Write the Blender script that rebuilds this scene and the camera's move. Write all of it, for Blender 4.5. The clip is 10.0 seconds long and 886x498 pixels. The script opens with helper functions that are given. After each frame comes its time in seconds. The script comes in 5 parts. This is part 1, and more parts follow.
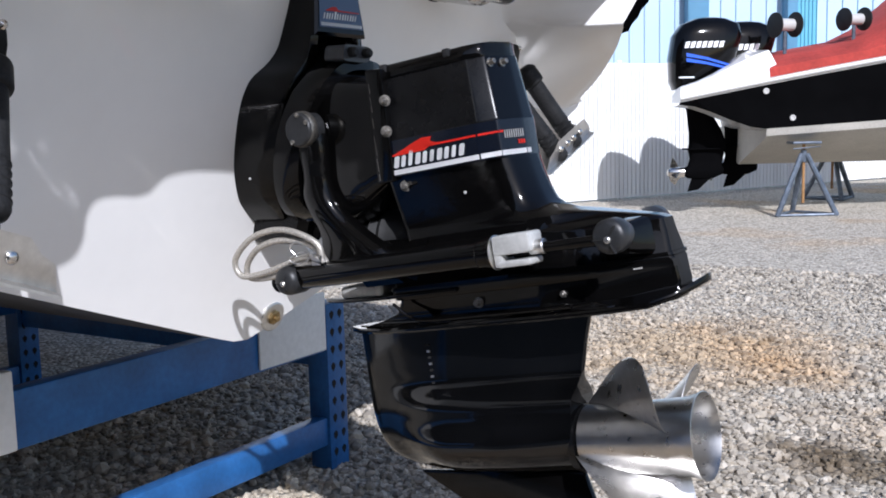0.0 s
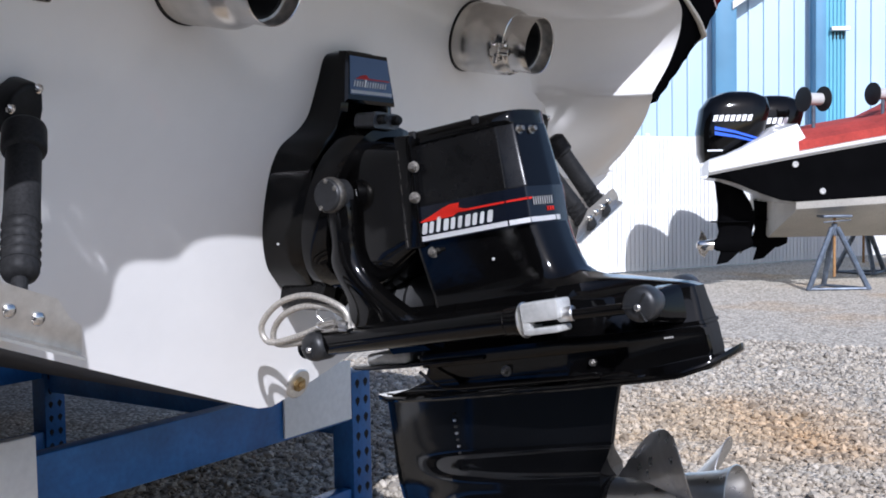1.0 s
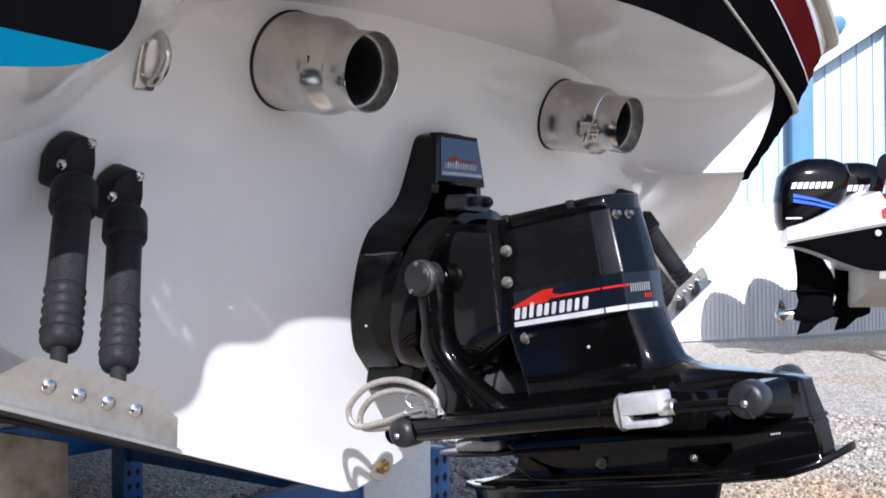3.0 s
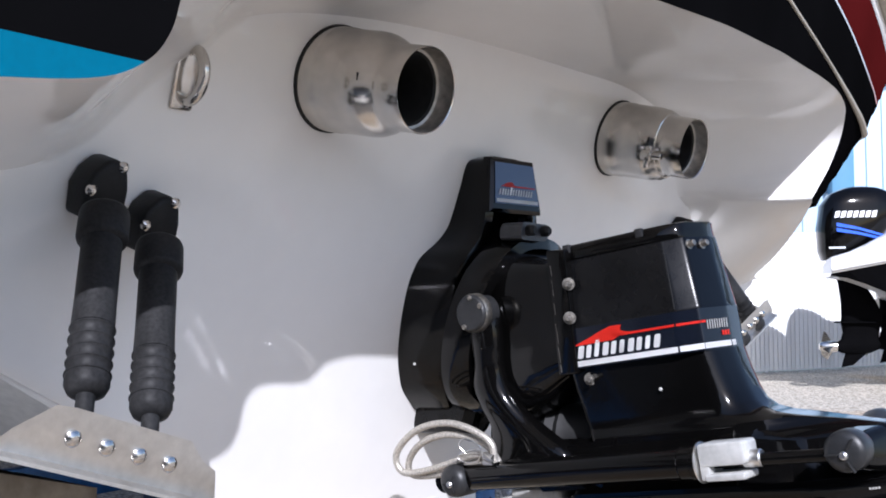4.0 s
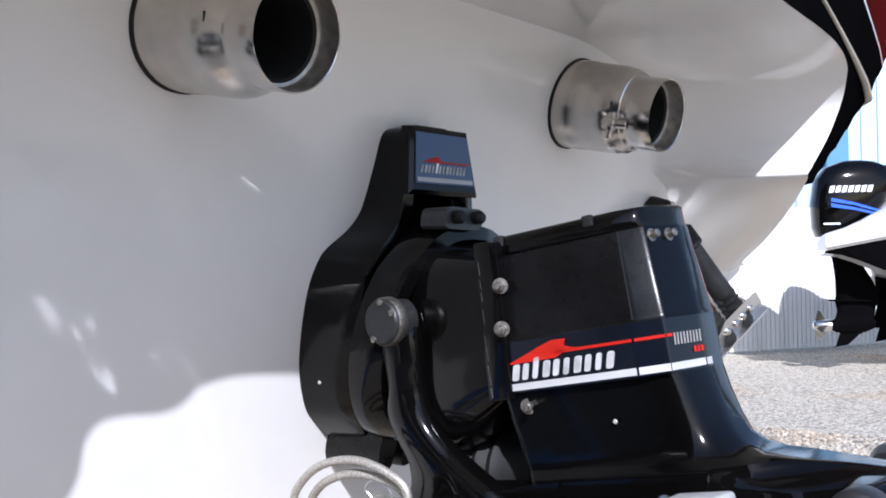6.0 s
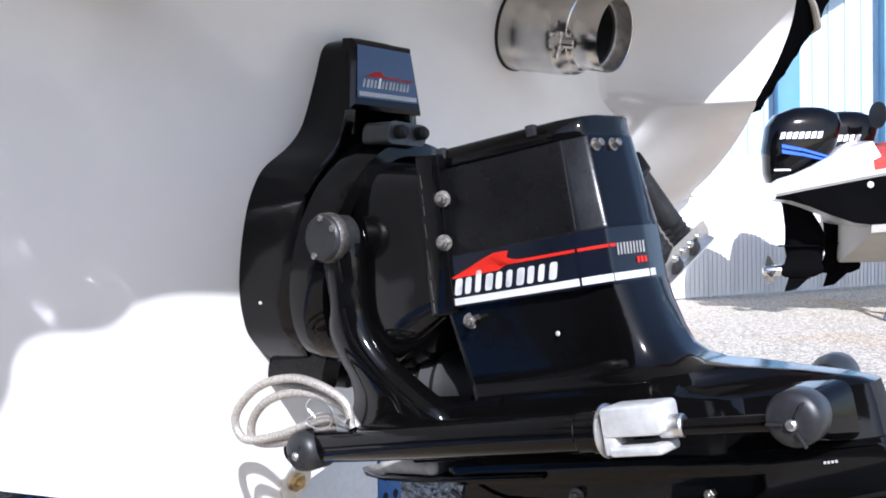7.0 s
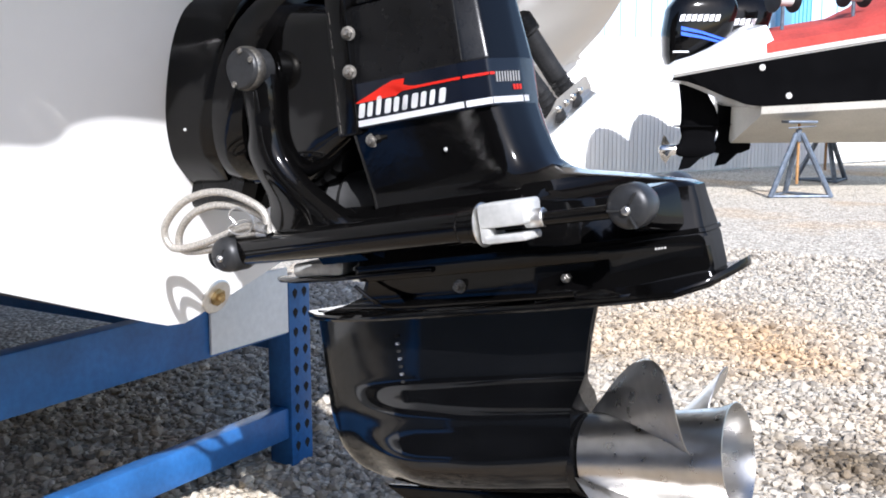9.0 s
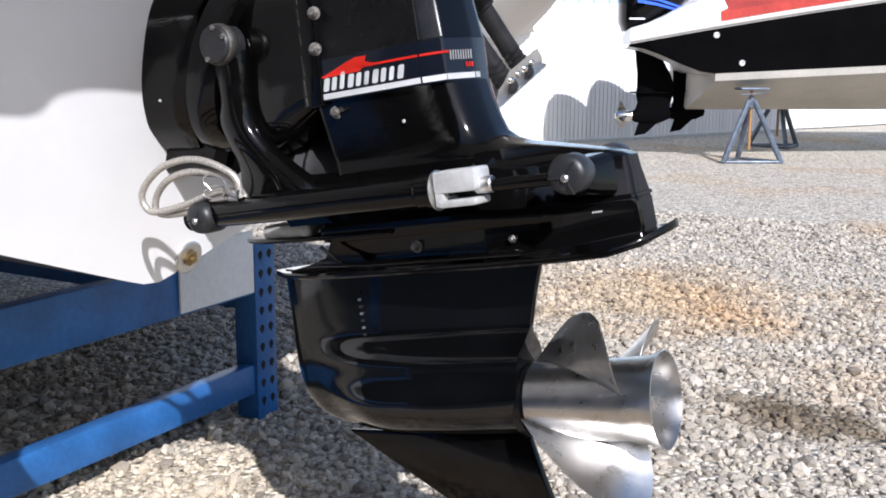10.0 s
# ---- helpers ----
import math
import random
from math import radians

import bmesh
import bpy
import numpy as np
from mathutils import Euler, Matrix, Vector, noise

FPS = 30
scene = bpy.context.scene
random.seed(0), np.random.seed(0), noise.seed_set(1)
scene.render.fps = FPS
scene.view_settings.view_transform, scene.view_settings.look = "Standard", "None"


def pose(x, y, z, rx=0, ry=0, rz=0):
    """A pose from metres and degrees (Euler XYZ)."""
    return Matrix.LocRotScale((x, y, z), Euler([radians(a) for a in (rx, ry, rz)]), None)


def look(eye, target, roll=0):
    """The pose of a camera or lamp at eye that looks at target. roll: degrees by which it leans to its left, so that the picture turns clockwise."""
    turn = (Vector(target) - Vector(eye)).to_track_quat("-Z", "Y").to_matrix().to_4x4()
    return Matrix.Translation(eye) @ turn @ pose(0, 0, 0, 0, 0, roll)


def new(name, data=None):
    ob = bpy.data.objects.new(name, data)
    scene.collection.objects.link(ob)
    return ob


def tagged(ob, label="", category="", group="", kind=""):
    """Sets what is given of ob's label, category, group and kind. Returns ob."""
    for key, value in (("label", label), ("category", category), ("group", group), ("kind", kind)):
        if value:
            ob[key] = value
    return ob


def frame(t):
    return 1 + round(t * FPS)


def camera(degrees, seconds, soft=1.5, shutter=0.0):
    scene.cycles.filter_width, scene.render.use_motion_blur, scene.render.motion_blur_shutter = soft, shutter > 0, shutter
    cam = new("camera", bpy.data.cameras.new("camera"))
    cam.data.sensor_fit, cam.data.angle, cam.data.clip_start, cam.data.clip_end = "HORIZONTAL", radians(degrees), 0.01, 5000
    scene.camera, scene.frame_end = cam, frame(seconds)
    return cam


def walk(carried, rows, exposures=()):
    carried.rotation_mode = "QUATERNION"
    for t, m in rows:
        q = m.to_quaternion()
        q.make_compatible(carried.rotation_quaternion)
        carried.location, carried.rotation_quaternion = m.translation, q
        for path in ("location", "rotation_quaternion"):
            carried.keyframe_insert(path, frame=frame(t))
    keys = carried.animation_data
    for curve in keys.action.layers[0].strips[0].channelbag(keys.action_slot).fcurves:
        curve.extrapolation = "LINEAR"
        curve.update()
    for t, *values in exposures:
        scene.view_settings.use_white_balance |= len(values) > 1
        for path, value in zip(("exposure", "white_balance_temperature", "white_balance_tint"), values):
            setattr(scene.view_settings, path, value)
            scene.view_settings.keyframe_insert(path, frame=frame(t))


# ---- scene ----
cam = camera(46.50, 10.0, 1.8)
# seconds, eye x y z, pitch, roll, yaw
ROWS = [
    (0.0, 1.2868, -1.5148, 1.0039, -7.094, -1.404, 32.261),
    (0.5, 1.2808, -1.5060, 0.9920, -4.733, -1.071, 32.802),
    (1.0, 1.2799, -1.5053, 0.9950, -3.097, -1.020, 33.704),
    (1.5, 1.2764, -1.5053, 1.0074, -1.984, -0.944, 34.713),
    (2.0, 1.2723, -1.5171, 1.0171, -1.028, -0.801, 35.661),
    (3.5, 1.1854, -1.4744, 1.0352, 1.156, -0.562, 38.365),
    (4.0, 1.1250, -1.4271, 1.0370, 2.087, -0.562, 39.162),
    (4.5, 1.0612, -1.3636, 1.0455, 2.929, -0.380, 39.327),
    (5.0, 1.0060, -1.2804, 1.0732, 2.829, 0.092, 38.898),
    (6.5, 1.0048, -1.0647, 1.0516, -0.600, -1.809, 38.585),
    (7.0, 1.0025, -1.0709, 1.0216, -1.949, -1.088, 36.454),
    (7.5, 0.9972, -1.1070, 0.9762, -2.495, -0.340, 33.766),
    (8.0, 1.0187, -1.1455, 0.9554, -4.288, -0.068, 32.504),
    (8.5, 1.0700, -1.1891, 0.9552, -6.633, -0.145, 31.907),
    (9.0, 1.1273, -1.2376, 0.9569, -8.448, -0.133, 31.359),
    (9.5, 1.1705, -1.2993, 0.9660, -9.854, 0.053, 30.098),
    (10.0, 1.1961, -1.3465, 0.9749, -10.431, 0.249, 29.103),
]
walk(cam, [(t, pose(x, y, z, 90 + pitch, 0, yaw) @ pose(0, 0, 0, 0, 0, roll)) for t, x, y, z, pitch, roll, yaw in ROWS],
     exposures=[(0.0, 0.09, 5860, 15), (1.0, 0.08, 5760, 16), (2.0, 0.40, 5830, 17), (3.5, 0.47, 5830, 17), (5.0, 0.40, 5830, 17), (6.5, 0.6, 5760, 16), (7.5, 0.92, 5800, 16), (8.5, 0.85, 5920, 15), (9.0, 0.82, 6020, 14), (9.5, 0.56, 6060, 14), (10.0, 0.42, 6040, 15)])

# ---- light ----
SUN_WAY = Vector((-0.93, 0.92, -0.91)).normalized()
world = bpy.data.worlds.new("sky")
scene.world = world
world.use_nodes = True
wn = world.node_tree.nodes
sky = wn.new("ShaderNodeTexSky")
sky.sky_type = "NISHITA"
sky.sun_disc = False
sky.sun_elevation = math.asin(-SUN_WAY.z)
sky.sun_rotation = math.atan2(-SUN_WAY.x, -SUN_WAY.y)
world.node_tree.links.new(sky.outputs[0], wn["Background"].inputs[0])
wn["Background"].inputs[1].default_value = 0.14
sun = bpy.data.lights.new("sun", "SUN")
sun.energy, sun.angle, sun.color = 5.0, radians(0.53), (1.0, 0.985, 0.96)
sun_ob = new("sun", sun)
sun_ob.matrix_world = look((0, 0, 0), SUN_WAY) @ Matrix.Identity(4)
sun_ob.location = (6, -4, 8)


# ---- materials ----
def material(name, colour, rough=0.5, metal=0.0, grain=0.0, grain_scale=60.0, blotch=0.0, blotch_scale=4.0, bump=0.0, bump_scale=200.0,
             coat=0.0, ramp=None, vary=0.0, rough_vary=0.0, ior=1.5, spec=0.5):
    m = bpy.data.materials.new(name)
    m.use_nodes = True
    nt = m.node_tree
    b = nt.nodes["Principled BSDF"]
    b.inputs["Roughness"].default_value, b.inputs["Metallic"].default_value, b.inputs["IOR"].default_value = rough, metal, ior
    b.inputs["Specular IOR Level"].default_value = spec
    if coat:
        b.inputs["Coat Weight"].default_value, b.inputs["Coat Roughness"].default_value = coat, 0.04
    co = nt.nodes.new("ShaderNodeTexCoord")
    base = nt.nodes.new("ShaderNodeRGB")
    base.outputs[0].default_value = (*colour, 1)
    out = base.outputs[0]

    def tex(scale, detail=4.0):
        n = nt.nodes.new("ShaderNodeTexNoise")
        n.inputs["Scale"].default_value, n.inputs["Detail"].default_value = scale, detail
        nt.links.new(co.outputs["Object"], n.inputs["Vector"])
        return n.outputs["Fac"]

    def shade(out, fac, amount):
        r = nt.nodes.new("ShaderNodeMapRange")
        r.inputs["From Min"].default_value, r.inputs["From Max"].default_value = 0.3, 0.7
        r.inputs["To Min"].default_value, r.inputs["To Max"].default_value = 1 - amount, 1 + amount
        nt.links.new(fac, r.inputs["Value"])
        x = nt.nodes.new("ShaderNodeMix")
        x.data_type, x.blend_type = "RGBA", "MULTIPLY"
        x.inputs["Factor"].default_value = 1.0
        nt.links.new(out, x.inputs["A"])
        nt.links.new(r.outputs["Result"], x.inputs["B"])
        return x.outputs["Result"]

    if grain:
        out = shade(out, tex(grain_scale), grain)
    if blotch:
        out = shade(out, tex(blotch_scale, 3.0), blotch)
    if vary:
        info = nt.nodes.new("ShaderNodeObjectInfo")
        out = shade(out, info.outputs["Random"], vary)
    nt.links.new(out, b.inputs["Base Color"])
    if rough_vary:
        r = nt.nodes.new("ShaderNodeMapRange")
        r.inputs["To Min"].default_value, r.inputs["To Max"].default_value = max(0.02, rough - rough_vary), rough + rough_vary
        nt.links.new(tex(blotch_scale * 3 + 5, 5.0), r.inputs["Value"])
        nt.links.new(r.outputs["Result"], b.inputs["Roughness"])
    if bump:
        bn = nt.nodes.new("ShaderNodeBump")
        bn.inputs["Strength"].default_value, bn.inputs["Distance"].default_value = 1.0, bump
        nt.links.new(tex(bump_scale, 3.0), bn.inputs["Height"])
        nt.links.new(bn.outputs["Normal"], b.inputs["Normal"])
    return m


GEL = material("white_gelcoat", (0.80, 0.785, 0.76), 0.07, blotch=0.02, blotch_scale=3.5, rough_vary=0.04, grain=0.008, grain_scale=30)
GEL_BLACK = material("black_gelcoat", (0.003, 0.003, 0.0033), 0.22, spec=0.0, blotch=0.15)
GEL_CYAN = material("cyan_gelcoat", (0.002, 0.10, 0.17), 0.3, spec=0.05, grain=0.06, grain_scale=120)
GEL_RED = material("maroon_gelcoat", (0.06, 0.006, 0.006), 0.22, spec=0.0, blotch=0.1)
GEAR = material("fresh_gloss_black_paint", (0.002, 0.0021, 0.0024), 0.09, ior=1.52, blotch=0.3, blotch_scale=9, bump=0.00012, bump_scale=24, rough_vary=0.05)
RAIL = material("beige_rub_rail", (0.42, 0.38, 0.31), 0.5, grain=0.1, blotch=0.1)
GEL_GREY = material("silver_stripe", (0.45, 0.44, 0.42), 0.3, coat=0.5)
BLACK = material("gloss_black_paint", (0.0020, 0.0019, 0.0019), 0.09, ior=1.33, blotch=0.3, blotch_scale=9, bump=0.0002, bump_scale=45, rough_vary=0.05)
SATIN = material("satin_black_paint", (0.0035, 0.0035, 0.0038), 0.28, ior=1.33, blotch=0.3, blotch_scale=14, bump=0.0001, bump_scale=300, rough_vary=0.08)
BAND = material("navy_black_decal_film", (0.004, 0.0055, 0.010), 0.16, ior=1.42, blotch=0.2, blotch_scale=20)
GLOSS = material("polished_black_paint", (0.002, 0.0022, 0.0028), 0.06, ior=1.34, bump=0.0003, bump_scale=25, rough_vary=0.03)
RUBBER = material("black_rubber", (0.004, 0.004, 0.004), 0.7, grain=0.3, grain_scale=90)
MOUNT = material("black_moulded_plastic", (0.006, 0.006, 0.0065), 0.5, spec=0.25, grain=0.25, grain_scale=150, bump=0.0003, bump_scale=220)
PLASTIC = material("grey_black_plastic", (0.016, 0.0165, 0.0175), 0.42, spec=0.4, grain=0.25, grain_scale=150)
WORN = material("worn_grey_plastic", (0.019, 0.019, 0.0195), 0.5, spec=0.12, grain=0.28, grain_scale=230, blotch=0.2, blotch_scale=18)
STEEL = material("stainless_steel", (0.62, 0.59, 0.55), 0.2, 1.0, grain=0.06, grain_scale=40, blotch=0.1, blotch_scale=10, rough_vary=0.08)
PROP = material("satin_propeller_steel", (0.52, 0.505, 0.48), 0.3, 1.0, grain=0.06, grain_scale=60, blotch=0.1, blotch_scale=14, rough_vary=0.1, bump=0.0002, bump_scale=120)
BRUSHED = material("satin_stainless", (0.66, 0.65, 0.63), 0.36, 1.0, grain=0.08, grain_scale=90, blotch=0.08, blotch_scale=10, rough_vary=0.08)
SOOT = material("scuffed_steel", (0.52, 0.49, 0.44), 0.42, 0.85, grain=0.3, grain_scale=60, blotch=0.3)
BORE = material("sooty_bore", (0.008, 0.0075, 0.007), 0.8, grain=0.4)
CLIP = material("grey_painted_plate", (0.055, 0.057, 0.062), 0.4, 0.3, grain=0.15, grain_scale=80)
ZINC = material("zinc_anode", (0.44, 0.44, 0.42), 0.5, 0.15, grain=0.12, grain_scale=80, blotch=0.12, blotch_scale=30)
BRASS = material("brass_plug", (0.35, 0.25, 0.12), 0.35, 1.0, grain=0.3, grain_scale=90)
BLUE = material("blue_rack_paint", (0.022, 0.106, 0.29), 0.42, spec=0.35, grain=0.12, grain_scale=70, blotch=0.22, blotch_scale=9, bump=0.0003, bump_scale=60, rough_vary=0.1)
WHITEPAINT = material("white_beam_paint", (0.74, 0.74, 0.73), 0.5, grain=0.05, grain_scale=60, blotch=0.06)
RED = material("red_decal", (0.75, 0.03, 0.015), 0.35)
NUT = material("weathered_nut", (0.25, 0.235, 0.21), 0.42, 0.9, grain=0.35, grain_scale=250, blotch=0.3, blotch_scale=60)
WHITE = material("white_decal", (0.8, 0.8, 0.8), 0.35)
NAVY = material("navy_decal", (0.03, 0.055, 0.13), 0.3, coat=0.3)
TIMBER = material("weathered_timber", (0.30, 0.27, 0.23), 0.85, grain=0.3, grain_scale=25, blotch=0.3, blotch_scale=8)
BRAID = material("braided_hose", (0.47, 0.44, 0.39), 0.45, 0.6, grain=0.35, grain_scale=400, bump=0.0006, bump_scale=500)
DARK = material("shadow_black", (0.004, 0.004, 0.004), 0.9)
BLUEDECAL = material("blue_decal", (0.02, 0.1, 0.6), 0.3)
CANVAS = material("red_canvas", (0.33, 0.035, 0.025), 0.9, grain=0.15, grain_scale=30, blotch=0.2, blotch_scale=3, bump=0.01, bump_scale=6)
BOUNCE_DARK = material("dark_bottom_against_bounce", (0.022, 0.022, 0.024), 0.7, grain=0.2, grain_scale=40, blotch=0.3, blotch_scale=3)
UNSEEN_WALL = material("dark_unseen_wall", (0.05, 0.041, 0.033), 0.8, grain=0.15, grain_scale=20, blotch=0.2, blotch_scale=0.8)
BOTTOM = material("antifoul_grey", (0.36, 0.34, 0.30), 0.6, blotch=0.12, blotch_scale=2, grain=0.1)
GALV = material("painted_stand_steel", (0.10, 0.12, 0.15), 0.45, 0.4, grain=0.3, grain_scale=20, blotch=0.3)
WOOD = material("stand_rod_rust", (0.3, 0.16, 0.06), 0.7, grain=0.3)
SIDING = material("pale_blue_siding", (0.41, 0.54, 0.655), 0.45, blotch=0.05, blotch_scale=0.7, grain=0.03)
COLUMN = material("blue_column_paint", (0.085, 0.22, 0.34), 0.45, blotch=0.12, blotch_scale=1.5)
TEAL = material("teal_ribbed_steel", (0.10, 0.34, 0.46), 0.45, blotch=0.08, blotch_scale=1.5)
SLAT = material("white_privacy_slat", (0.80, 0.80, 0.78), 0.5, vary=0.05, grain=0.04)


# ---- mesh helpers ----
def part(name, bm, mat, parent=None, label="", smooth=35.0):
    """Links a bmesh as one mesh object under a thing."""
    me = bpy.data.meshes.new(name)
    bmesh.ops.recalc_face_normals(bm, faces=bm.faces[:])
    bm.to_mesh(me)
    bm.free()
    for m in (mat if isinstance(mat, (list, tuple)) else [mat]):
        me.materials.append(m)
    if smooth:
        me.shade_smooth()
        me.set_sharp_from_angle(angle=radians(smooth))
    ob = new(name, me)
    if parent:
        ob.parent = parent
    if label:
        tagged(ob, label)
    return ob


def thing(name, label, category, at=None, group="", kind=""):
    ob = new(name)
    ob.empty_display_size = 0.05
    if at is not None:
        ob.matrix_basis = at
    return tagged(ob, label, category, group, kind)


def face(bm, vs):
    try:
        return bm.faces.new(vs)
    except ValueError:
        return None


def loft(rings, caps=True, closed=True, bm=None):
    """A skin over rings of equally many points."""
    bm = bm or bmesh.new()
    vs = [[bm.verts.new(p) for p in r] for r in rings]
    n = len(rings[0])
    for a, b in zip(vs, vs[1:]):
        for i in range(n if closed else n - 1):
            j = (i + 1) % n
            face(bm, (a[i], a[j], b[j], b[i]))
    if caps:
        face(bm, vs[0][::-1])
        face(bm, vs[-1])
    return bm


def frame_of(way):
    way = Vector(way).normalized()
    side = way.cross(Vector((0, 0, 1)) if abs(way.z) < 0.9 else Vector((1, 0, 0))).normalized()
    return way, side, side.cross(way).normalized()


def lathe(profile, a, way, n=24, bm=None, caps=True):
    """Turns a profile of (distance along, radius) round an axis."""
    w, s, u = frame_of(way)
    a = Vector(a)
    rings = [[a + w * d + (s * math.cos(k * 2 * math.pi / n) + u * math.sin(k * 2 * math.pi / n)) * max(r, 1e-4) for k in range(n)] for d, r in profile]
    return loft(rings, caps, True, bm)


def rod(a, b, r, n=16, bm=None, ease=0.0):
    a, b = Vector(a), Vector(b)
    l = (b - a).length
    e = ease or min(r * 0.15, l * 0.2)
    return lathe([(0, r - e), (e, r), (l - e, r), (l, r - e)], a, b - a, n, bm)


def tube(points, r, n=10, bm=None):
    pts = [Vector(p) for p in points]
    rings = []
    w = (pts[1] - pts[0]).normalized()
    _, s, u = frame_of(w)
    for i, p in enumerate(pts):
        t = (pts[min(i + 1, len(pts) - 1)] - pts[max(i - 1, 0)]).normalized()
        s = (s - t * s.dot(t)).normalized()
        u = t.cross(s)
        rr = r[i] if isinstance(r, (list, tuple)) else r
        rings.append([p + (s * math.cos(k * 2 * math.pi / n) + u * math.sin(k * 2 * math.pi / n)) * rr for k in range(n)])
    return loft(rings, True, True, bm)


def smooth_path(points, steps=8):
    """A Catmull-Rom line through points."""
    p = [Vector(q) for q in points]
    p = [p[0] * 2 - p[1], *p, p[-1] * 2 - p[-2]]
    out = []
    for i in range(1, len(p) - 2):
        for k in range(steps):
            t = k / steps
            out.append(0.5 * ((2 * p[i]) + (p[i + 1] - p[i - 1]) * t + (2 * p[i - 1] - 5 * p[i] + 4 * p[i + 1] - p[i + 2]) * t * t
                              + (3 * p[i] - p[i - 1] - 3 * p[i + 1] + p[i + 2]) * t ** 3))
    return out + [p[-2]]


def slab(outline, low, high, axis="z", bevel=0.0, segs=2):
    """A plate: an outline of two-number points, thick from low to high along an axis."""
    def put(a, b, c):
        return {"z": (a, b, c), "y": (a, c, b), "x": (c, a, b)}[axis]
    bm = loft([[put(a, b, low) for a, b in outline], [put(a, b, high) for a, b in outline]])
    if bevel:
        bmesh.ops.recalc_face_normals(bm, faces=bm.faces[:])
        sharp = [e for e in bm.edges if len(e.link_faces) == 2 and e.calc_face_angle(0) > 0.6]
        bmesh.ops.bevel(bm, geom=sharp, offset=bevel, segments=segs, profile=0.5, affect="EDGES")
    return bm


def block(x0, x1, y0, y1, z0, z1, bevel=0.004, segs=2):
    return slab([(x0, y0), (x1, y0), (x1, y1), (x0, y1)], z0, z1, "z", bevel, segs)


def join(*bms):
    out = bmesh.new()
    for b in bms:
        me = bpy.data.meshes.new("tmp")
        b.to_mesh(me)
        b.free()
        out.from_mesh(me)
        bpy.data.meshes.remove(me)
    return out


def oval(u0, u1, w0, w1, v, n=28, power=3.0):
    """A ring round a drive section: from u0 to u1, half width w0 in front and w1 behind."""
    out = []
    for k in range(n):
        a = 2 * math.pi * k / n
        c, s = math.cos(a), math.sin(a)
        cc = math.copysign(abs(c) ** (2 / power), c)
        ss = math.copysign(abs(s) ** (2 / power), s)
        u = (u0 + u1) / 2 + cc * (u1 - u0) / 2
        w = w0 + (w1 - w0) * (cc + 1) / 2
        out.append((u, ss * w, v))
    return out


def smoothstep(a, b, x):
    t = min(1.0, max(0.0, (x - a) / (b - a)))
    return t * t * (3 - 2 * t)


# ---- ground ----
def stain_or_sunlight(nt, position, out, centre, radius, colour, amount):
    """Mixes an uneven ground patch, a stain or painted sunlight, into a colour."""
    sub = nt.nodes.new("ShaderNodeVectorMath")
    sub.operation = "SUBTRACT"
    sub.inputs[1].default_value = (*centre, 0)
    nt.links.new(position, sub.inputs[0])
    div = nt.nodes.new("ShaderNodeVectorMath")
    div.operation = "DIVIDE"
    div.inputs[1].default_value = (*radius, 1)
    nt.links.new(sub.outputs[0], div.inputs[0])
    ln = nt.nodes.new("ShaderNodeVectorMath")
    ln.operation = "LENGTH"
    nt.links.new(div.outputs[0], ln.inputs[0])
    noise = nt.nodes.new("ShaderNodeTexNoise")
    noise.inputs["Scale"].default_value, noise.inputs["Detail"].default_value = 1.6 / min(radius), 5
    nt.links.new(position, noise.inputs["Vector"])
    add = nt.nodes.new("ShaderNodeMath")
    add.operation = "MULTIPLY_ADD"
    add.inputs[1].default_value = 2.2
    nt.links.new(noise.outputs["Fac"], add.inputs[0])
    nt.links.new(ln.outputs["Value"], add.inputs[2])
    r = nt.nodes.new("ShaderNodeMapRange")
    r.inputs["From Min"].default_value, r.inputs["From Max"].default_value = 1.4, 2.1
    r.inputs["To Min"].default_value, r.inputs["To Max"].default_value = amount, 0.0
    nt.links.new(add.outputs[0], r.inputs["Value"])
    x = nt.nodes.new("ShaderNodeMix")
    x.data_type, x.blend_type = "RGBA", "MULTIPLY"
    x.inputs["B"].default_value = (*colour, 1)
    nt.links.new(r.outputs["Result"], x.inputs["Factor"])
    nt.links.new(out, x.inputs["A"])
    return x.outputs["Result"]


def stained_and_sunlit(nt, position, out):
    out = stain_or_sunlight(nt, position, out, (-0.1, 2.75), (0.95, 0.8), (1.1, 0.84, 0.52), 0.5)
    # Sunlight on the gravel by the cradle beam, painted into its colour.
    out = stain_or_sunlight(nt, position, out, (-0.45, 0.25), (0.5, 0.5), (1.3, 1.24, 1.12), 0.9)
    return stain_or_sunlight(nt, position, out, (0.74, 1.50), (0.34, 0.22), (0.40, 0.35, 0.28), 1.0)


